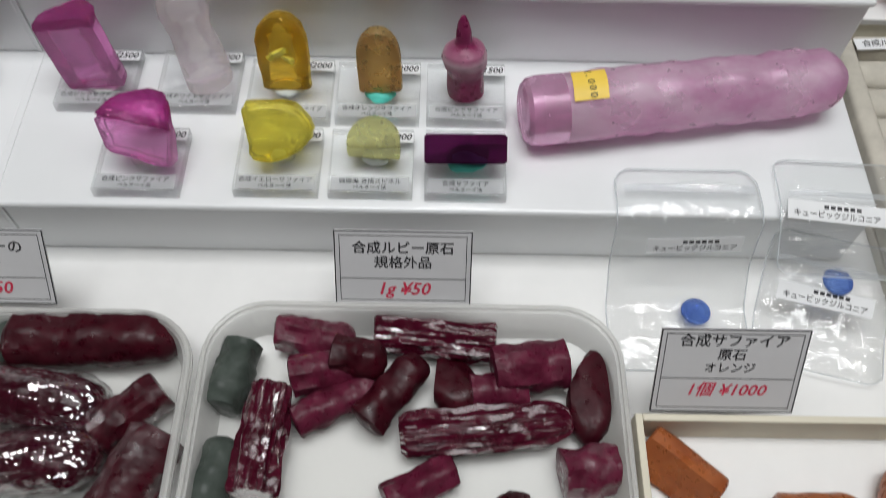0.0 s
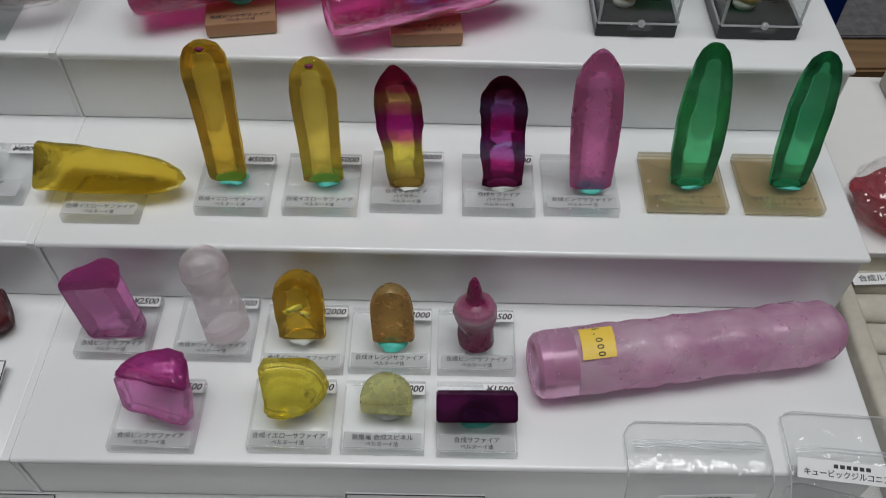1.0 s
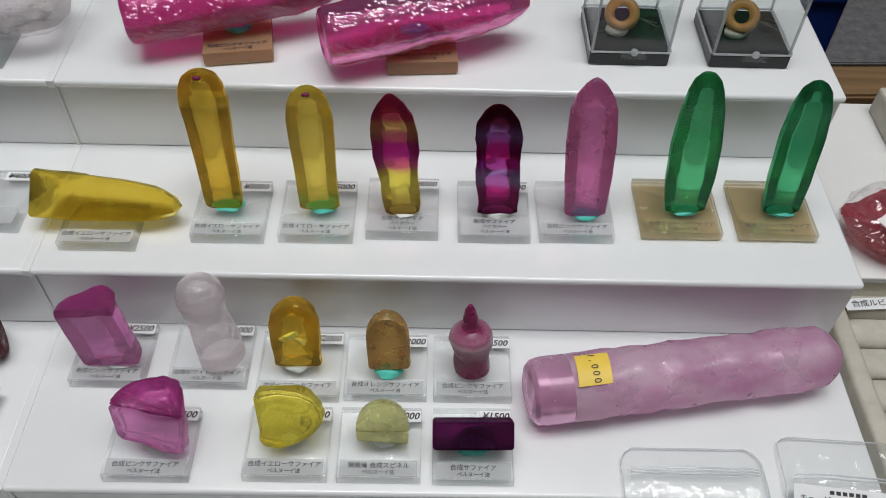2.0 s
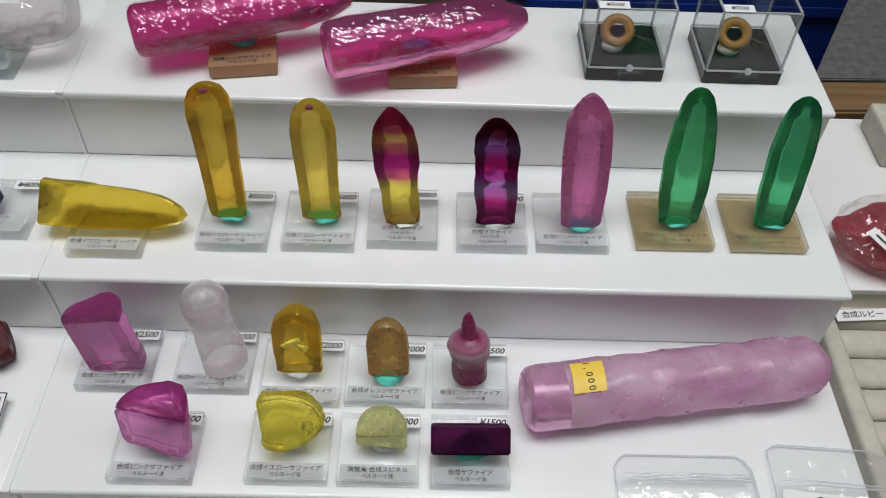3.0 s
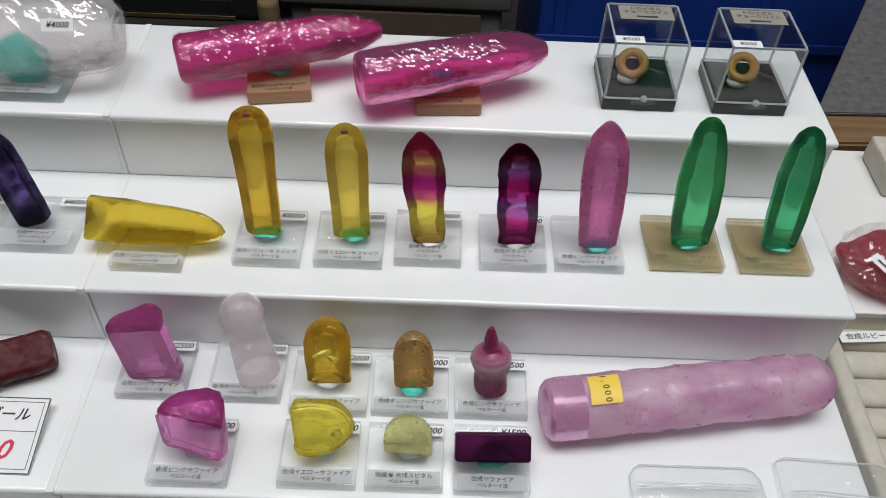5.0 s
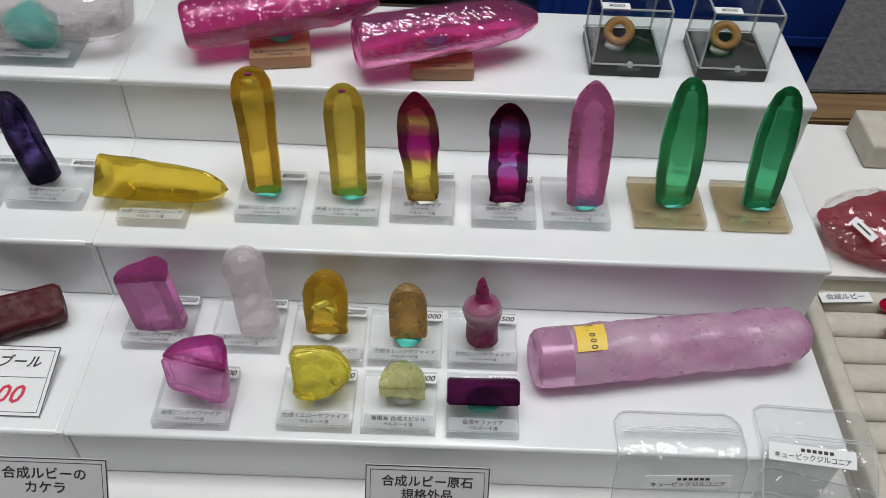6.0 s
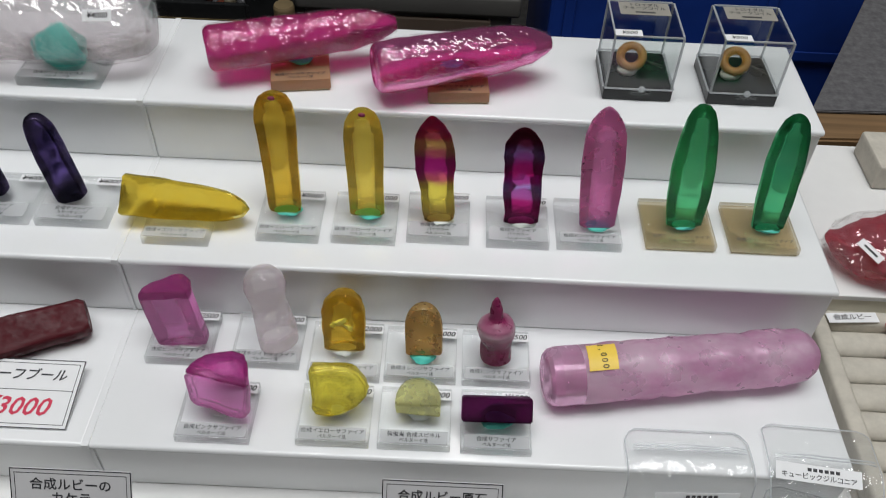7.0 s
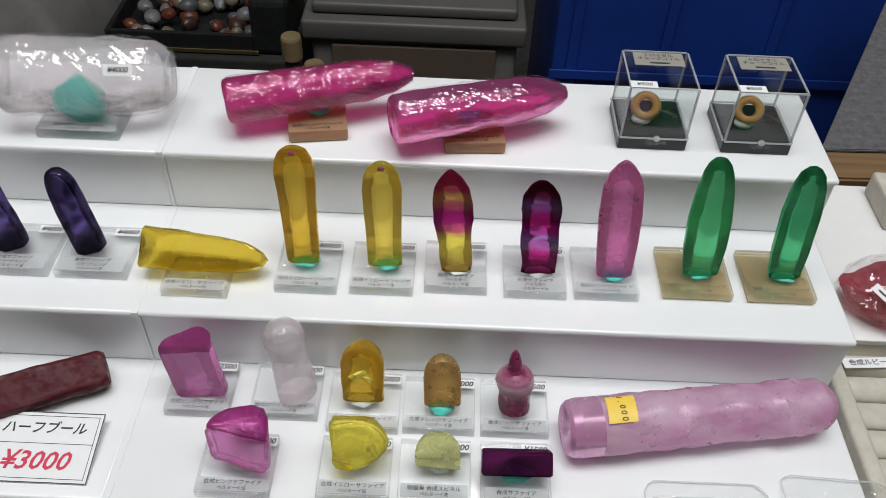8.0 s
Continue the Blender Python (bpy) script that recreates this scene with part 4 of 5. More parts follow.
def torus(R, r, n, k):
    bm = bmesh.new()
    rings = []
    for i in range(n):
        t = 2 * math.pi * i / n
        rings.append([bm.verts.new(((R + r * math.cos(2 * math.pi * j / k)) * math.cos(t), (R + r * math.cos(2 * math.pi * j / k)) * math.sin(t), r * math.sin(2 * math.pi * j / k))) for j in range(k)])
    for i in range(n):
        a, b = rings[i], rings[(i + 1) % n]
        for j in range(k):
            bm.faces.new((a[j], a[(j + 1) % k], b[(j + 1) % k], b[j]))
    return bm


def tube(points, r, k=6, closed=False):
    bm = bmesh.new()
    pts = [Vector(p) for p in points]
    rings = []
    n = len(pts)
    for i, p in enumerate(pts):
        d = (pts[(i + 1) % n] - pts[i - 1]) if closed else (pts[min(i + 1, n - 1)] - pts[max(i - 1, 0)])
        q = d.normalized().to_track_quat("Z", "Y")
        rings.append([bm.verts.new(p + q @ Vector((r * math.cos(2 * math.pi * j / k), r * math.sin(2 * math.pi * j / k), 0))) for j in range(k)])
    pairs = list(zip(rings, rings[1:])) + ([(rings[-1], rings[0])] if closed else [])
    for a, b in pairs:
        for j in range(k):
            bm.faces.new((a[j], a[(j + 1) % k], b[(j + 1) % k], b[j]))
    return bm


middle_tier()
lower_tier()
upper_tier()

# dark ruby half boule on the neighbouring stand
solid("ruby_half_boule", boule((-0.2085, 0.3180, 0.8300), (-0.3000, 0.2760, 0.8300), [(0, 0.0085), (0.03, 0.0104), (0.5, 0.0112), (0.97, 0.0105), (1, 0.008)], rough=0.0006, seed=80, flat=0.6, face=(0.3, -0.4, 0.85)), GARNET, "dark red ruby half boule lying on the stand", "crystal", smooth=True)


# ---- price cards ----
def card(m, w, h, lines, label, divider=None, unshaded=None):
    """A stiff printed card standing on its lower edge at m, facing -y before the lean."""
    e = thing("price_card", m, label, "price card", "printed price cards")
    face = Matrix.Translation((0, 0, h / 2)) @ Matrix.Rotation(radians(90), 4, "X")
    board = part("board", block(-w / 2, 0, 0, w / 2, 0.0008, h, 0.0001), unshaded or SHADED_CARD, e, local=True)
    part("border", moved(ring_lines(w, h, 0.0, 0.0005), face @ Matrix.Translation((0, 0, 0.0001))), INK, board, local=True)
    part("border", moved(ring_lines(w, h, 0.0021, 0.0003), face @ Matrix.Translation((0, 0, 0.0001))), INK, board, local=True)
    if divider is not None:
        part("divider", moved(bars(w - 0.0045, 0.0003), face @ Matrix.Translation((0, divider - h / 2, 0.0001))), INK, board, local=True)
    for text, size, y, red, shear in lines:
        part("lettering", moved(lettering(text, size, shear=shear, bold=size * 0.015), face @ Matrix.Translation((0, y - h / 2, 0.0002))), RED_INK if red else INK, board, local=True)
    return e


CW, CH = 0.0565, 0.0345
LEAN_BACK = -32
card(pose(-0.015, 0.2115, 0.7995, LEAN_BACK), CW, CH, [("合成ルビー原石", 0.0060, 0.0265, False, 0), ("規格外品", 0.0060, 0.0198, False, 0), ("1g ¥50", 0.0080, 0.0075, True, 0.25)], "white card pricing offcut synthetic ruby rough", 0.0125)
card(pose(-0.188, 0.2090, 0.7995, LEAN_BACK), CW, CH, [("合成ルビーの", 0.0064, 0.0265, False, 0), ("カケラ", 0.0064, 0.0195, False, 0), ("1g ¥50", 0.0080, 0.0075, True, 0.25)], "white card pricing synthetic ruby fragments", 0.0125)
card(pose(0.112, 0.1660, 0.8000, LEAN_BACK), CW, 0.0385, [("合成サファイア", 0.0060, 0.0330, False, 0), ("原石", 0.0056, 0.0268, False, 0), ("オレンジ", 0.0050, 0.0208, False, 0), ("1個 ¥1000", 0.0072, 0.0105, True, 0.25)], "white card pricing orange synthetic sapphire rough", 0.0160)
# Lying flat, so it takes PAPER, without the shade in its colour.
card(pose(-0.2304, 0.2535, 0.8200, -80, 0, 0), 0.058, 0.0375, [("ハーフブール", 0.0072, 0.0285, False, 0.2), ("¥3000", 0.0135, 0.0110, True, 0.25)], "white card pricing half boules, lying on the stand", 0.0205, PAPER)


# ---- trays on the table ----
def round_rect(x0, y0, x1, y1, r, n=8):
    pts = []
    for cx, cy, a0 in ((x1 - r, y1 - r, 0), (x0 + r, y1 - r, 90), (x0 + r, y0 + r, 180), (x1 - r, y0 + r, 270)):
        for i in range(n + 1):
            a = radians(a0 + 90 * i / n)
            pts.append((cx + r * math.cos(a), cy + r * math.sin(a)))
    return pts


def loops(bm, rows):
    rings = [[bm.verts.new((x, y, z)) for x, y in pts] for pts, z in rows]
    for a, b in zip(rings, rings[1:]):
        for i in range(len(a)):
            j = (i + 1) % len(a)
            bm.faces.new((a[i], a[j], b[j], b[i]))
    return rings


def tray(x0, y0, x1, y1, label):
    z0, z1 = TABLE + 0.0004, 0.800
    def rr(i, r):
        return round_rect(x0 + i, y0 + i, x1 - i, y1 - i, max(0.004, r - i))
    bm = bmesh.new()
    R = 0.026
    rows = [(rr(0.014, R), z0), (rr(0.006, R), z0 + 0.003), (rr(0.0028, R), z1 - 0.003), (rr(0.0, R), z1 - 0.002), (rr(0.0, R), z1), (rr(0.0035, R), z1 + 0.0004), (rr(0.0045, R), z1 - 0.002),
            (rr(0.0075, R), z0 + 0.005), (rr(0.015, R), z0 + 0.0022)]
    rings = loops(bm, rows)
    bm.faces.new(rings[-1])
    bm.faces.new(list(reversed(rings[0])))
    e = thing("plastic_tray", pose((x0 + x1) / 2, (y0 + y1) / 2, TABLE), label, "tray", "milky plastic trays")
    part("tub", bm, TRAYPLAST, e, smooth=True)
    part("rolled_rim", tube([(x, y, z1 + 0.0012) for x, y in rr(0.0014, R)], 0.0012, 8, True), TRAYPLAST, e, smooth=True)
    return e


tray(-0.0965, 0.055, 0.0760, 0.2115, "milky plastic tray half full of ruby rough")
tray(-0.2750, 0.050, -0.0990, 0.2065, "milky plastic tray of dark ruby fragments")

TRAYF = TABLE + 0.0032


def rough_rod(x, y, ang, length, r, mat, label, seed, z=None, dome_end=True, tilt=0.0, flat=None, rough=0.0014, group="ruby rough in trays", wrapped=False, ridge=0.0):
    d = Vector((math.cos(radians(ang)) * math.cos(radians(tilt)), math.sin(radians(ang)) * math.cos(radians(tilt)), math.sin(radians(tilt))))
    c = Vector((x, y, (z if z is not None else TRAYF + r * 0.93 + abs(math.sin(radians(tilt))) * length / 2)))
    p0, p1 = c - d * length / 2, c + d * length / 2
    prof = [(0, r * 0.75), (0.03, r * 0.95), (0.5, r)]
    prof = dome(prof + [(0.75, r * 0.98)], r * 0.98, 6) if dome_end else [(0, r * 0.86), (0.02, r * 0.98), (0.5, r), (0.985, r * 0.93), (1, r * 0.82)]
    ob = solid("ruby_piece", boule(p0, p1, prof, seg=54 if mat is RUBYGLOSS else 26, rough=rough, seed=seed, fscale=110, flat=flat, turn=seed * 47, ridge=ridge, flutes=6.5 if mat is RUBYGLOSS else 2.6), mat, label, "crystal", group, smooth=True)
    if wrapped:
        part("film", film(p0, p1, prof, seed, out=0.0010, amp=0.0022, seg=96, rings=60, freq=290, twist=0.8, jitter=0.04, along=0.16), LOOSEFILM, ob, "crinkled clear wrapping film")


def rough_chunk(x, y, size, mat, label, seed, rot=(0, 0, 0), z=None, group="ruby rough in trays"):
    solid("ruby_piece", chunk((x, y, TRAYF + size[2] * 0.66 if z is None else z), size, seed, 8, rot), mat, label, "crystal", group, smooth=True)


RL, RD = "purplish ruby rough fragment with broken faces", "dark ruby boule fragment in a tray"
rough_rod(-0.143, 0.1965, 0, 0.072, 0.0115, RUBYROUGH_B, "long dark ruby boule in a tray", 101, ridge=0.16)
rough_rod(-0.160, 0.169, -8, 0.058, 0.012, RUBYGLOSS, "dark ruby boule wrapped in crinkled clear film", 102, wrapped=True)
rough_rod(-0.157, 0.144, 5, 0.056, 0.012, RUBYGLOSS, "dark ruby boule wrapped in crinkled clear film", 103, wrapped=True)
rough_rod(-0.124, 0.1650, 42, 0.032, 0.0090, RUBYROUGH_B, RD, 104, dome_end=False, ridge=0.16)
rough_rod(-0.116, 0.1400, 70, 0.034, 0.0120, RUBYROUGH_B, RD, 105, dome_end=False, ridge=0.16)
rough_rod(-0.135, 0.112, 10, 0.050, 0.0115, RUBYROUGH_B, RD, 106, ridge=0.16)
rough_rod(-0.186, 0.190, 60, 0.030, 0.0085, GREENROUGH, "dull dark green crystal fragment", 107, dome_end=False)
rough_rod(-0.0850, 0.1825, 78, 0.030, 0.0090, GREENROUGH, "dull dark green crystal fragment", 108, dome_end=False)
rough_rod(-0.0860, 0.1420, 80, 0.030, 0.0085, GREENROUGH, "dull dark green crystal fragment", 109, dome_end=True)
rough_rod(-0.0690, 0.1540, 86, 0.044, 0.0088, RUBYGLOSS, "film-wrapped ridged ruby rod", 110, z=TRAYF + 0.0125, dome_end=False, rough=0.0012, ridge=0.38)
rough_rod(-0.0520, 0.2000, -12, 0.034, 0.0088, RUBYROUGH, RL, 111, ridge=0.18)
rough_rod(-0.0480, 0.1850, 10, 0.026, 0.0088, RUBYROUGH, RL, 112, dome_end=False, ridge=0.18)
rough_rod(-0.0320, 0.1880, -12, 0.024, 0.0078, RUBYROUGH_B, RL, 113, z=TRAYF + 0.015, ridge=0.16)
rough_rod(-0.0420, 0.1720, 28, 0.036, 0.0072, RUBYROUGH, RL, 114, dome_end=False, ridge=0.18)
rough_rod(-0.0180, 0.1760, 52, 0.036, 0.0082, RUBYROUGH_B, RL, 115, z=TRAYF + 0.011, ridge=0.16)
rough_rod(-0.0010, 0.2015, -5, 0.052, 0.0088, RUBYGLOSS, "ridged ruby boule with glossy broken surface", 116, dome_end=False, rough=0.0012, ridge=0.38)
rough_chunk(0.0080, 0.1800, (0.0120, 0.0150, 0.0100), RUBYROUGH_B, RL, 117, (10, 20, 30))
rough_rod(0.0380, 0.1870, 8, 0.031, 0.0112, RUBYROUGH, "frosted purplish ruby cylinder with a domed end", 118, dome_end=False, ridge=0.18)
rough_rod(0.0250, 0.1780, 8, 0.024, 0.0080, RUBYROUGH, RL, 119, dome_end=False, ridge=0.18)
rough_chunk(0.0630, 0.1760, (0.0100, 0.0210, 0.0100), RUBYROUGH_B, "sharp ruby splinter with conchoidal faces", 120, (0, 15, -5))
rough_rod(0.0210, 0.1610, 6, 0.072, 0.0088, RUBYGLOSS, "long ridged ruby splinter with glossy faces", 121, rough=0.0012, ridge=0.38)
rough_rod(0.0600, 0.1440, 6, 0.022, 0.0100, RUBYROUGH, RL, 122, dome_end=False, ridge=0.18)
rough_rod(-0.0060, 0.1390, 25, 0.030, 0.0072, RUBYROUGH, RL, 123, dome_end=False, ridge=0.18)
rough_chunk(0.0320, 0.1290, (0.0130, 0.0090, 0.0080), RUBYROUGH_B, RL, 124, (0, 10, 20))


def card_box():
    e = thing("card_box", pose(0.14, 0.10, TABLE), "cream cardboard box of orange sapphire rough", "box")
    x0, x1, y0, y1, t, z = 0.0780, 0.2050, 0.050, 0.1650, 0.0030, 0.800
    part("bottom", block(x0, y0, TABLE + 0.0003, x1, y1, TABLE + 0.0025), TABLECLOTH, e)
    for a, b, c, d in ((x0, y0, x0 + t, y1), (x1 - t, y0, x1, y1), (x0 + t, y0, x1 - t, y0 + t), (x0 + t, y1 - t, x1 - t, y1)):
        part("side", block(a, b, TABLE + 0.0025, c, d, z, 0.0006), CREAM, e)


card_box()
OG = "orange sapphire rough in a box"
solid("sapphire_piece", boule((0.0830, 0.1560, TABLE + 0.011), (0.1080, 0.1340, TABLE + 0.011), [(0, 0.0088), (0.03, 0.0100), (0.97, 0.0100), (1, 0.0088)], rough=0.0006, seed=130, flat=0.5, turn=60, seg=24), ORANGEROUGH, "split orange sapphire fragment with a pale face", "crystal", OG, smooth=True)
solid("sapphire_piece", boule((0.1320, 0.1290, TABLE + 0.010), (0.1660, 0.1290, TABLE + 0.010), dome([(0, 0.0075), (0.04, 0.0088), (0.7, 0.009)], 0.009, 6), rough=0.0008, seed=131), ORANGEROUGH, "brownish orange sapphire boule in a box", "crystal", OG, smooth=True)
solid("sapphire_piece", boule((0.1760, 0.1220, TABLE + 0.010), (0.1880, 0.1480, TABLE + 0.010), dome([(0, 0.0075), (0.04, 0.0088), (0.7, 0.009)], 0.009, 6), rough=0.0008, seed=132), ORANGEROUGH, "brownish orange sapphire boule in a box", "crystal", OG, smooth=True)


# ---- bags of cut stones ----
def sheet(cols, rows, fn, thick=0.0):
    bm = bmesh.new()
    g = [[bm.verts.new(fn(i / cols, j / rows)) for i in range(cols + 1)] for j in range(rows + 1)]
    for j in range(rows):
        for i in range(cols):
            bm.faces.new((g[j][i], g[j][i + 1], g[j + 1][i + 1], g[j + 1][i]))
    return bm


def stone_bag(cx, w, line, yaw, label, seed, gem_at, lab_at, ridges=()):
    """A clear zip bag laid along a line of (y, z), with seams, a label and one cut stone."""
    ys, zs = [p[0] for p in line], [p[1] for p in line]
    run = [0.0]
    for a, b in zip(line, line[1:]):
        run.append(run[-1] + math.dist(a, b))
    total = run[-1]
    e = thing("stone_bag", pose(cx, ys[0], zs[0]), label, "plastic bag", "bags of cut stones")
    ym = (ys[0] + ys[-1]) / 2
    rot = Matrix.Translation((cx, ym, 0)) @ Matrix.Rotation(radians(yaw), 4, "Z") @ Matrix.Translation((-cx, -ym, 0))

    def at(u, v, lift):
        d = min(1.0, min(u, 1 - u) * 7) ** 0.5 * min(1.0, min(v, 1 - v) * 8) ** 0.5 if 0 < u < 1 and 0 < v < 1 else 0.0
        k = v * total
        y, z = float(np.interp(k, run, ys)), float(np.interp(k, run, zs))
        cu, cv = max(0.0, abs(u - 0.5) - 0.40) / 0.10, max(0.0, abs(v - 0.5) - 0.42) / 0.08
        x = cx + (u - 0.5) * (w - 0.010 * (cv ** 2 if cu < 1e-9 else cv ** 2))
        p = Vector((x, y, z))
        z += lift * d + d * (0.0012 * noise.noise(p * 75 + Vector((seed, lift * 900, 0))) + 0.0006 * noise.noise(p * 210 + Vector((seed, 0, lift * 900))))
        return Vector((x, y, z))

    def tilt(v):
        k = v * total
        a, b = max(0, k - 0.006), min(total, k + 0.006)
        return math.degrees(math.atan2(float(np.interp(b, run, zs)) - float(np.interp(a, run, zs)), abs(float(np.interp(b, run, ys)) - float(np.interp(a, run, ys)))))

    back = part("back_film", moved(sheet(34, 40, lambda u, v: at(u, v, 0.0)), rot), BAGFILM, e, "crinkled clear film", smooth=True)
    front = part("front_film", moved(sheet(34, 40, lambda u, v: at(u, v, 0.0040)), rot), BAGFILM, e, "crinkled clear film", smooth=True)
    back.visible_shadow = front.visible_shadow = False
    for q in ridges:
        part("zip_ridge", tube([rot @ (at(u, q, 0.0040) + Vector((0, 0, 0.0004))) for u in np.linspace(0.05, 0.95, 16)], 0.0004, 5), BOXEDGE, front, smooth=True)
    n = 16
    rim = [at(u, 0.0, 0) for u in np.linspace(0.02, 0.98, n)] + [at(1.0, v, 0) for v in np.linspace(0.02, 0.98, 24)] + [at(u, 1.0, 0) for u in np.linspace(0.98, 0.02, n)] + [at(0.0, v, 0) for v in np.linspace(0.98, 0.02, 24)]
    part("seam", tube([rot @ p for p in rim], 0.00035, 5, True), BOXEDGE, front, smooth=True)
    u, v, ang = lab_at
    lm = rot @ Matrix.Translation(at(u, v, 0.0040) + Vector((0, -0.0006, 0.0010))) @ pose(0, 0, 0, tilt(v), 0, 0) @ pose(0, 0, 0, 0, 0, ang)
    lb = part("label", moved(block(-0.0205, -0.0042, 0, 0.0205, 0.0042, 0.0002), lm), PAPER, front, "printed white paper label")
    for q in range(6):
        part("lettering", moved(bars(0.0019, 0.0016), lm @ Matrix.Translation((-0.0045 + 0.0027 * q, 0.0019, 0.0003))), INK, lb)
    part("lettering", moved(lettering("キュービックジルコニア", 0.0033, bold=0.00004), lm @ Matrix.Translation((0, -0.0016, 0.0004))), INK, lb)
    if gem_at:
        c = rot @ (at(*gem_at, 0.0) + Vector((0, 0, 0.0022)))
        bm = bmesh.new()
        bmesh.ops.create_cone(bm, cap_ends=True, segments=16, radius1=0.0048, radius2=0.0072, depth=0.0042)
        bmesh.ops.bevel(bm, geom=list(bm.edges), offset=0.0009, segments=1, affect="EDGES")
        part("cut_stone", moved(bm, Matrix.Translation(c)), BLUEGEM, e, "faceted blue stone")


stone_bag(0.1060, 0.062, [(0.192, 0.7795), (0.222, 0.7805), (0.236, 0.7960), (0.2425, 0.8190), (0.2490, 0.8215), (0.2690, 0.8205)], 0, "clear zip bag with a round blue cut stone", 3, (0.63, 0.26), (0.56, 0.585, 3), (0.86, 0.875, 0.89))
stone_bag(0.1715, 0.054, [(0.2240, 0.8070), (0.2420, 0.8200), (0.2490, 0.8225), (0.2740, 0.8210)], -3, "clear zip bag with a printed label", 8, None, (0.40, 0.46, -3), (0.60, 0.63))
stone_bag(0.1680, 0.056, [(0.1900, 0.7830), (0.2120, 0.7850), (0.2320, 0.7960), (0.2420, 0.8090)], -14, "crumpled clear zip bag with a blue stone", 12, (0.55, 0.66), (0.48, 0.52, 0), (0.74, 0.76))


def crumple(c, size, seed):
    """Loose clear film gathered round a lump: sharp small creases."""
    bm = bmesh.new()
    bmesh.ops.create_icosphere(bm, subdivisions=5, radius=1.0)
    for v in bm.verts:
        n = abs(noise.noise(v.co * 3.1 + Vector((seed, 0, 0)))) + 0.6 * abs(noise.noise(v.co * 8.3 + Vector((0, seed, 0))))
        v.co *= 0.95 + 0.14 * n + 0.12 * abs(noise.noise(v.co * 17 + Vector((0, 0, seed))))
        v.co = Vector((v.co.x * size[0], v.co.y * size[1], max(-0.75, v.co.z) * size[2]))
    bm.transform(Matrix.Translation(c))
    return bm


# ---- the neighbouring display on the same table ----
def ring_tray():
    e = thing("ring_tray", pose(0.3, 0.3, TABLE), "greige velvet tray with padded rows for cut stones", "tray")
    x0, x1, y0, y1, z = 0.2040, 0.420, 0.075, 0.3745, 0.800
    t = 0.0105
    part("bottom", block(x0, y0, TABLE + 0.0003, x1, y1, TABLE + 0.006), VELVET, e)
    part("rim", block(x0, y0, TABLE + 0.006, x0 + t, y1, z, 0.003, 3), VELVET, e, smooth=True)
    part("rim", block(x1 - t, y0, TABLE + 0.006, x1, y1, z, 0.003, 3), VELVET, e, smooth=True)
    part("rim", block(x0 + t, y0, TABLE + 0.006, x1 - t, y0 + t, z, 0.003, 3), VELVET, e, smooth=True)
    part("rim", block(x0 + t, y1 - t, TABLE + 0.006, x1 - t, y1, z, 0.003, 3), VELVET, e, smooth=True)
    y = y1 - t - 0.0085
    while y > y0 + 0.02:
        bm = boule((x0 + t + 0.0005, y, 0.7885), (x1 - t - 0.0005, y, 0.7885), [(0, 0.0090), (1, 0.0090)], rough=0.0003, seed=int(y * 1000), squash=0.75)
        part("padded_roll", bm, VELVET, e, smooth=True)
        y -= 0.0192
    lm = pose(0.2290, 0.3672, z + 0.0006, 0, 0, 4)
    lb = part("label", moved(block(-0.0155, -0.0038, 0, 0.0155, 0.0038, 0.0004), lm), PAPER, e, "white paper strip label")
    part("lettering", moved(lettering("合成ルビー", 0.0048, bold=0.00005), lm @ pose(0, 0, 0.0006)), INK, lb)
    return x0, t


ring_tray()
for i, (x, y) in enumerate(((0.2560, 0.3640), (0.2540, 0.3455), (0.2620, 0.3070), (0.2820, 0.3640), (0.2800, 0.3455))):
    bm = bmesh.new()
    bmesh.ops.create_cone(bm, cap_ends=True, segments=12, radius1=0.0040, radius2=0.0060, depth=0.005)
    bmesh.ops.bevel(bm, geom=list(bm.edges), offset=0.0010, segments=1, affect="EDGES")
    bm.transform(Matrix.Translation((x, y, 0.7975)) @ Matrix.Diagonal((1.35, 1.0, 1.0, 1)))
    solid("cut_ruby", bm, REDGEM, "faceted bright red synthetic ruby in velvet", "gemstone", "cut rubies in the tray")

e = thing("white_box", pose(0.32, 0.5, TABLE), "flat white cardboard box carrying a wrapped crystal", "box")
part("body", block(0.1975, 0.3870, TABLE + 0.0003, 0.4600, 0.5130, 0.7955, 0.001), CREAM, e)
part("lid", block(0.1960, 0.3855, 0.7957, 0.4615, 0.5370, 0.8000, 0.0008), TABLECLOTH, e)
e = thing("wrapped_crystal", pose(0.262, 0.415, 0.8002), "red crystal wrapped in crumpled clear film", "crystal")
wb = part("crystal", chunk((0.2620, 0.4150, 0.8140), (0.0400, 0.0290, 0.0200), 205, 9, (0, 6, -15), sub=4), REDCORE, e, "translucent red crystal under film", smooth=True)
part("film", crumple((0.2610, 0.4150, 0.8140), (0.0375, 0.0275, 0.0180), 9), FILM, wb, "crumpled clear wrapping film", smooth=True)
lm = pose(0.2385, 0.3965, 0.8290, 34, 12, -52)
lb = part("price_label", moved(block(-0.0085, -0.0026, 0, 0.0085, 0.0026, 0.0003), lm), PAPER, wb, "small white price label")
part("lettering", moved(bars(0.010, 0.0012), lm @ pose(0, 0, 0.0004)), INK, lb)
solid("felt_box", block(0.2790, 0.4880, 0.8004, 0.3600, 0.5300, 0.8200, 0.002), VELVET, "small greige felt jewellery box", "box")


# ---- behind the table ----
e = thing("side_counter", pose(0.6, 0.8, 0), "wooden side counter partly covered with grey felt", "counter")
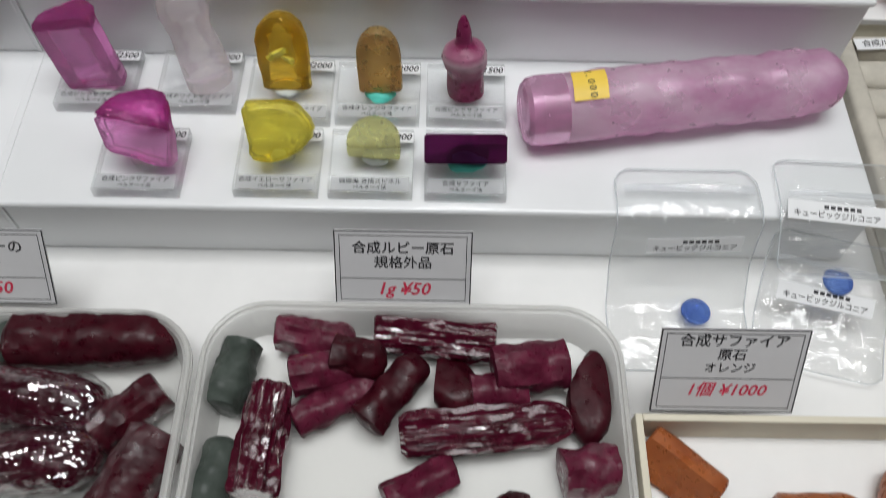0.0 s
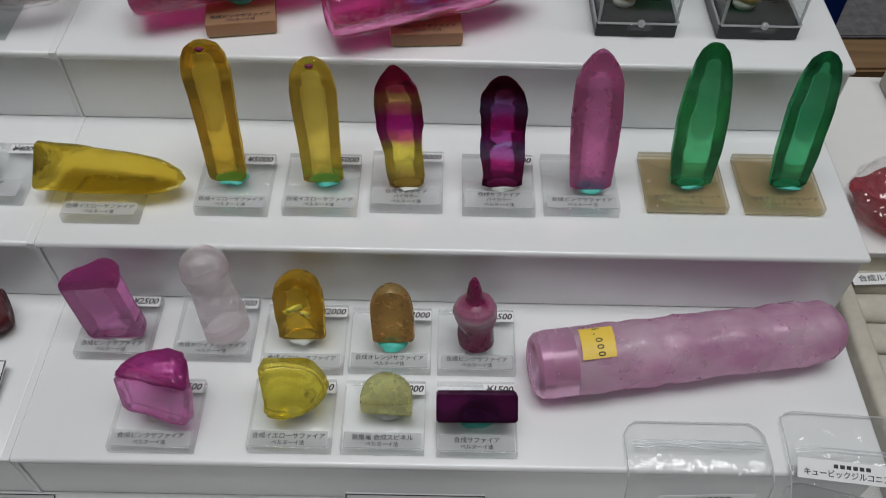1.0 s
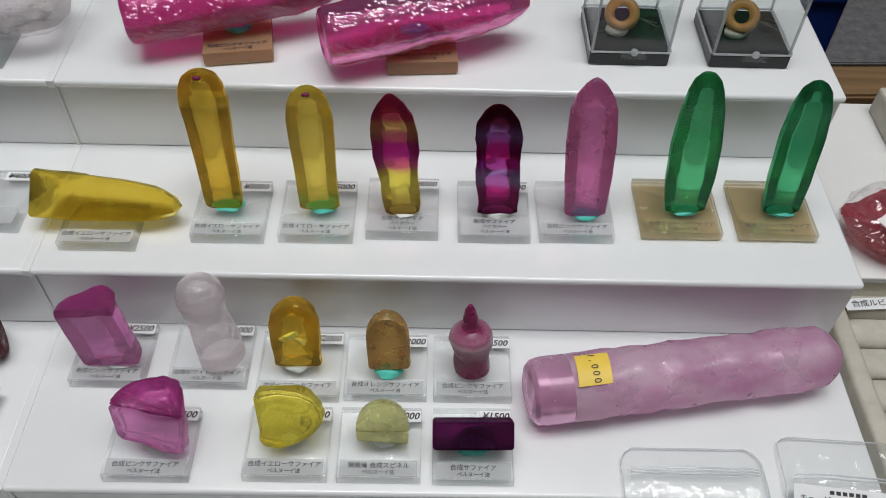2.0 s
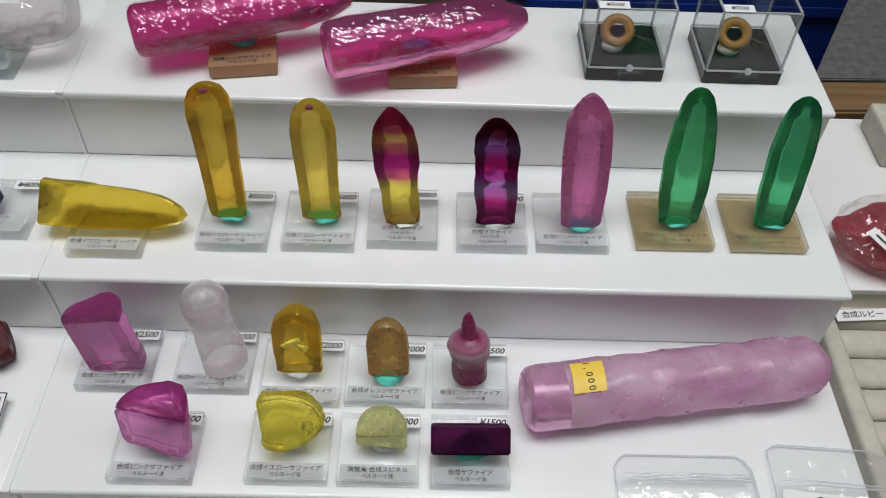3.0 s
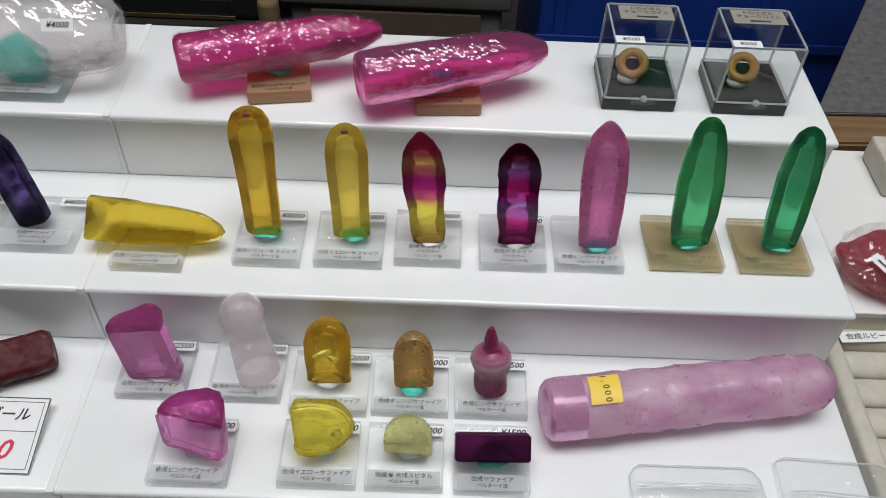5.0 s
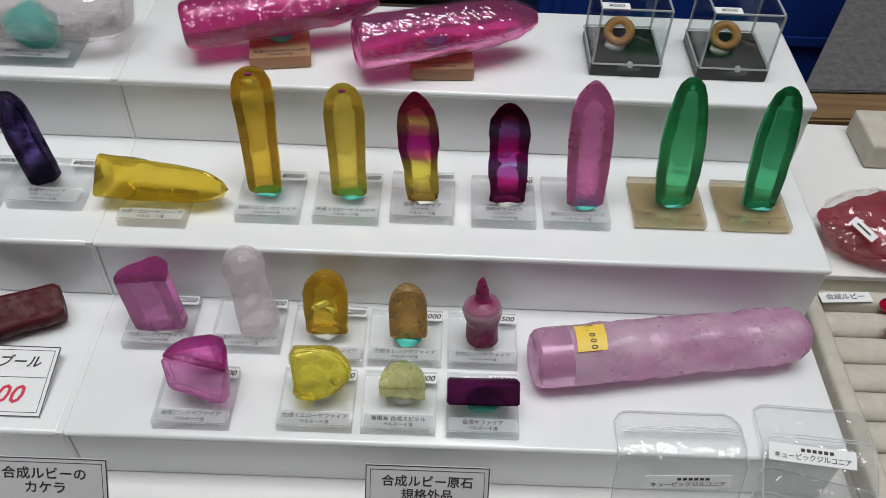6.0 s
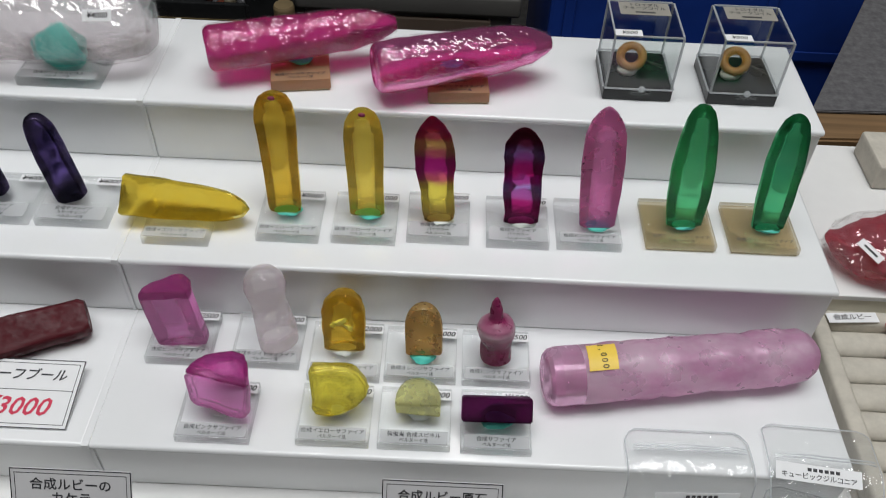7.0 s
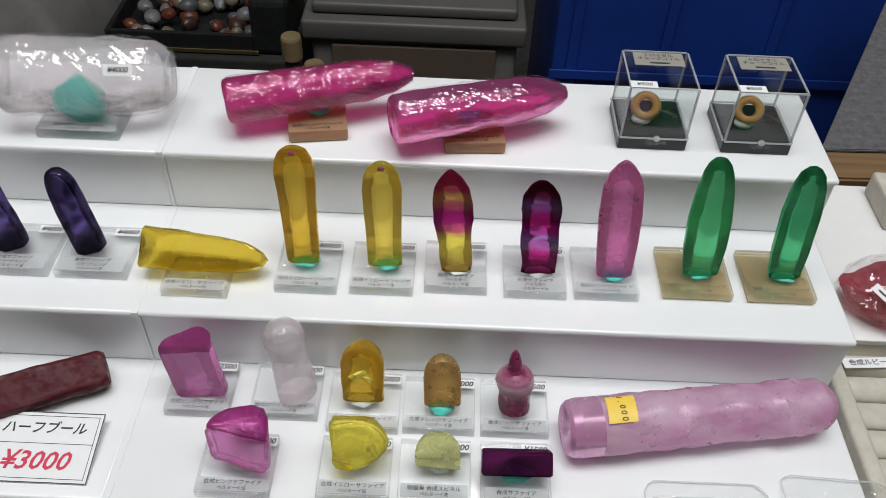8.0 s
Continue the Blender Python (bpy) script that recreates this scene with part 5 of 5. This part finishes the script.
part("board", slab([(0.2490, 0.5560), (0.9, 0.5800), (0.9, 1.1000), (0.5480, 1.1000)], 0.030, pose(0, 0, 0.760), 0.002), WOOD, e, "pale wooden board")
part("felt_cover", slab([(0.2680, 0.5900), (0.88, 0.6100), (0.88, 0.8900), (0.4330, 0.8900)], 0.0030, pose(0, 0, 0.7902), 0.0008), FELT, e, "grey felt cloth")
for x, y in ((0.36, 0.62), (0.85, 0.62), (0.60, 1.05), (0.85, 1.05)):
    part("leg", block(x - 0.02, y - 0.02, 0.0, x + 0.02, y + 0.02, 0.7600, 0.002), WOOD, e)


def crate():
    e = thing("plastic_crate", pose(0.36, 1.35, 0), "tall blue plastic folding crate behind the table", "crate")
    x0, x1, y0, y1, z1 = 0.128, 0.680, 1.20, 1.55, 0.74
    part("body", block(x0, y0, 0.0005, x1, y1, z1, 0.006), BLUEPLAST, e)
    for x in (x0 + 0.03, x0 + 0.17, x0 + 0.33, x1 - 0.03):
        part("rib", block(x - 0.008, y0 - 0.006, 0.04, x + 0.008, y0 - 0.0002, z1 - 0.08, 0.002), BLUEPLAST, e)
    for z in (0.22, 0.47, z1 - 0.04):
        part("rib", block(x0 - 0.004, y0 - 0.010, z - 0.008, x1 + 0.004, y0 - 0.0065, z + 0.008, 0.001), BLUEPLAST, e)


def bin_box():
    e = thing("storage_bin", pose(-0.09, 1.36, 0), "frosted storage bin with a brown carton inside", "storage box")
    x0, x1, y0, y1 = -0.262, 0.085, 1.20, 1.52
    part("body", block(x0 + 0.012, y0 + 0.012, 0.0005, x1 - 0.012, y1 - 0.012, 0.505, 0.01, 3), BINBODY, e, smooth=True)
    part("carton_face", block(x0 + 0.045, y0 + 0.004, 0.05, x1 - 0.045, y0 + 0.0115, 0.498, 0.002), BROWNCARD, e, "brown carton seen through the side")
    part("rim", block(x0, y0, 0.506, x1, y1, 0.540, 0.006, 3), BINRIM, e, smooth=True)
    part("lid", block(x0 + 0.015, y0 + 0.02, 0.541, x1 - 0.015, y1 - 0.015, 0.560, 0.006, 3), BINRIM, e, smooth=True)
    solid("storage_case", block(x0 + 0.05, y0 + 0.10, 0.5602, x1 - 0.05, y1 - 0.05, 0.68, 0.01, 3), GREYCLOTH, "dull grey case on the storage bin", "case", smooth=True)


def bottle(x, y, top, label):
    e = thing("bottle", pose(x, y, 0.2752), label, "bottle", "dark bottles")
    prof = [(0, 0.028), (0.02, 0.032), (0.62, 0.032), (0.72, 0.026), (0.84, 0.0125), (0.90, 0.0125)]
    part("glass", boule((x, y, 0.2754), (x, y, top), prof, rough=0.0, seg=28), BOTTLE, e, smooth=True)
    h = top - 0.2754
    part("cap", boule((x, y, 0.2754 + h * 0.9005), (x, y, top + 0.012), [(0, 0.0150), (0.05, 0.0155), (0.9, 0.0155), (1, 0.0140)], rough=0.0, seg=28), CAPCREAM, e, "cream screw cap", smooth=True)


crate()
bin_box()
solid("side_shelf", block(-1.00, 1.00, 0.0005, -0.205, 1.190, 0.275, 0.004), DARKGREY, "low dark shelf behind the table", "shelf")
solid("dark_cabinet", block(-1.20, 1.20, 0.0005, -0.280, 1.60, 0.4650, 0.004), DARKGREY, "low black cabinet behind the table", "cabinet")
bottle(-0.2680, 1.150, 0.530, "dark bottle with a cream screw cap")
bottle(-0.2330, 1.130, 0.497, "dark bottle with a cream screw cap")


def stone_case():
    e = thing("stone_case", pose(-0.45, 1.3, 0.465), "open black case of mixed polished stones", "case")
    x0, x1, y0, y1, z0, z1 = -0.575, -0.335, 1.215, 1.40, 0.4654, 0.500
    part("bottom", block(x0, y0, z0, x1, y1, z0 + 0.004), BLACKPLAST, e)
    for a, b, c, d in ((x0, y0, x0 + 0.008, y1), (x1 - 0.008, y0, x1, y1), (x0 + 0.008, y0, x1 - 0.008, y0 + 0.008), (x0 + 0.008, y1 - 0.008, x1 - 0.008, y1)):
        part("side", block(a, b, z0 + 0.004, c, d, z1, 0.002), BLACKPLAST, e)
    part("gold_trim", block(x0, y0 - 0.003, z0 + 0.002, x1, y0 - 0.0004, z0 + 0.009, 0.001), BRASS, e, "dull gold edging")


stone_case()
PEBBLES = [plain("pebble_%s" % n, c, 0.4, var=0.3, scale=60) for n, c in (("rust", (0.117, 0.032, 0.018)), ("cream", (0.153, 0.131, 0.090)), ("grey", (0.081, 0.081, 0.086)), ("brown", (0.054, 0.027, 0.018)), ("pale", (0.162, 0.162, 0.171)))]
rnd = random.Random(5)
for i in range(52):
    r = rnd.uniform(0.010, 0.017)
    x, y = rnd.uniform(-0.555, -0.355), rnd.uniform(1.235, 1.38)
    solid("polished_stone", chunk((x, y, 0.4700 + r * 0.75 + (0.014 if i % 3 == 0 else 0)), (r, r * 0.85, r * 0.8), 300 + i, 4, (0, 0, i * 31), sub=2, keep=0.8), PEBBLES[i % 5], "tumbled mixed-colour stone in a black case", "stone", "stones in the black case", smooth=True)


def cloth_fn(u, v):
    x, y = -1.0 + 0.42 * u, 1.10 + 0.38 * v
    edge = min(1.0, min(u, 1 - u, v, 1 - v) * 5)
    return Vector((x, y, 0.4660 + 0.13 * edge ** 0.5 + 0.025 * edge * noise.noise(Vector((x * 9, y * 9, 0)))))


solid("folded_cloth", sheet(30, 30, cloth_fn), GREYCLOTH, "folded grey cloth bundle on the cabinet", "cloth", smooth=True)


def bag_fn(u, v):
    x, z = -0.350 + 0.135 * u, 0.4655 + 0.22 * v
    return Vector((x, 1.42 - 0.04 * math.sin(math.pi * u) + 0.012 * noise.noise(Vector((x * 18, z * 18, 3))), z))


bm = sheet(24, 30, bag_fn)
bmesh.ops.solidify(bm, geom=list(bm.faces), thickness=0.05)
solid("lime_bag", bm, GREENFILM, "lime green printed plastic bag standing upright", "bag", smooth=True)
solid("dark_case", block(-0.345, 1.215, 0.4654, -0.285, 1.37, 0.560, 0.01), BLACKPLAST, "upright black plastic case", "case")
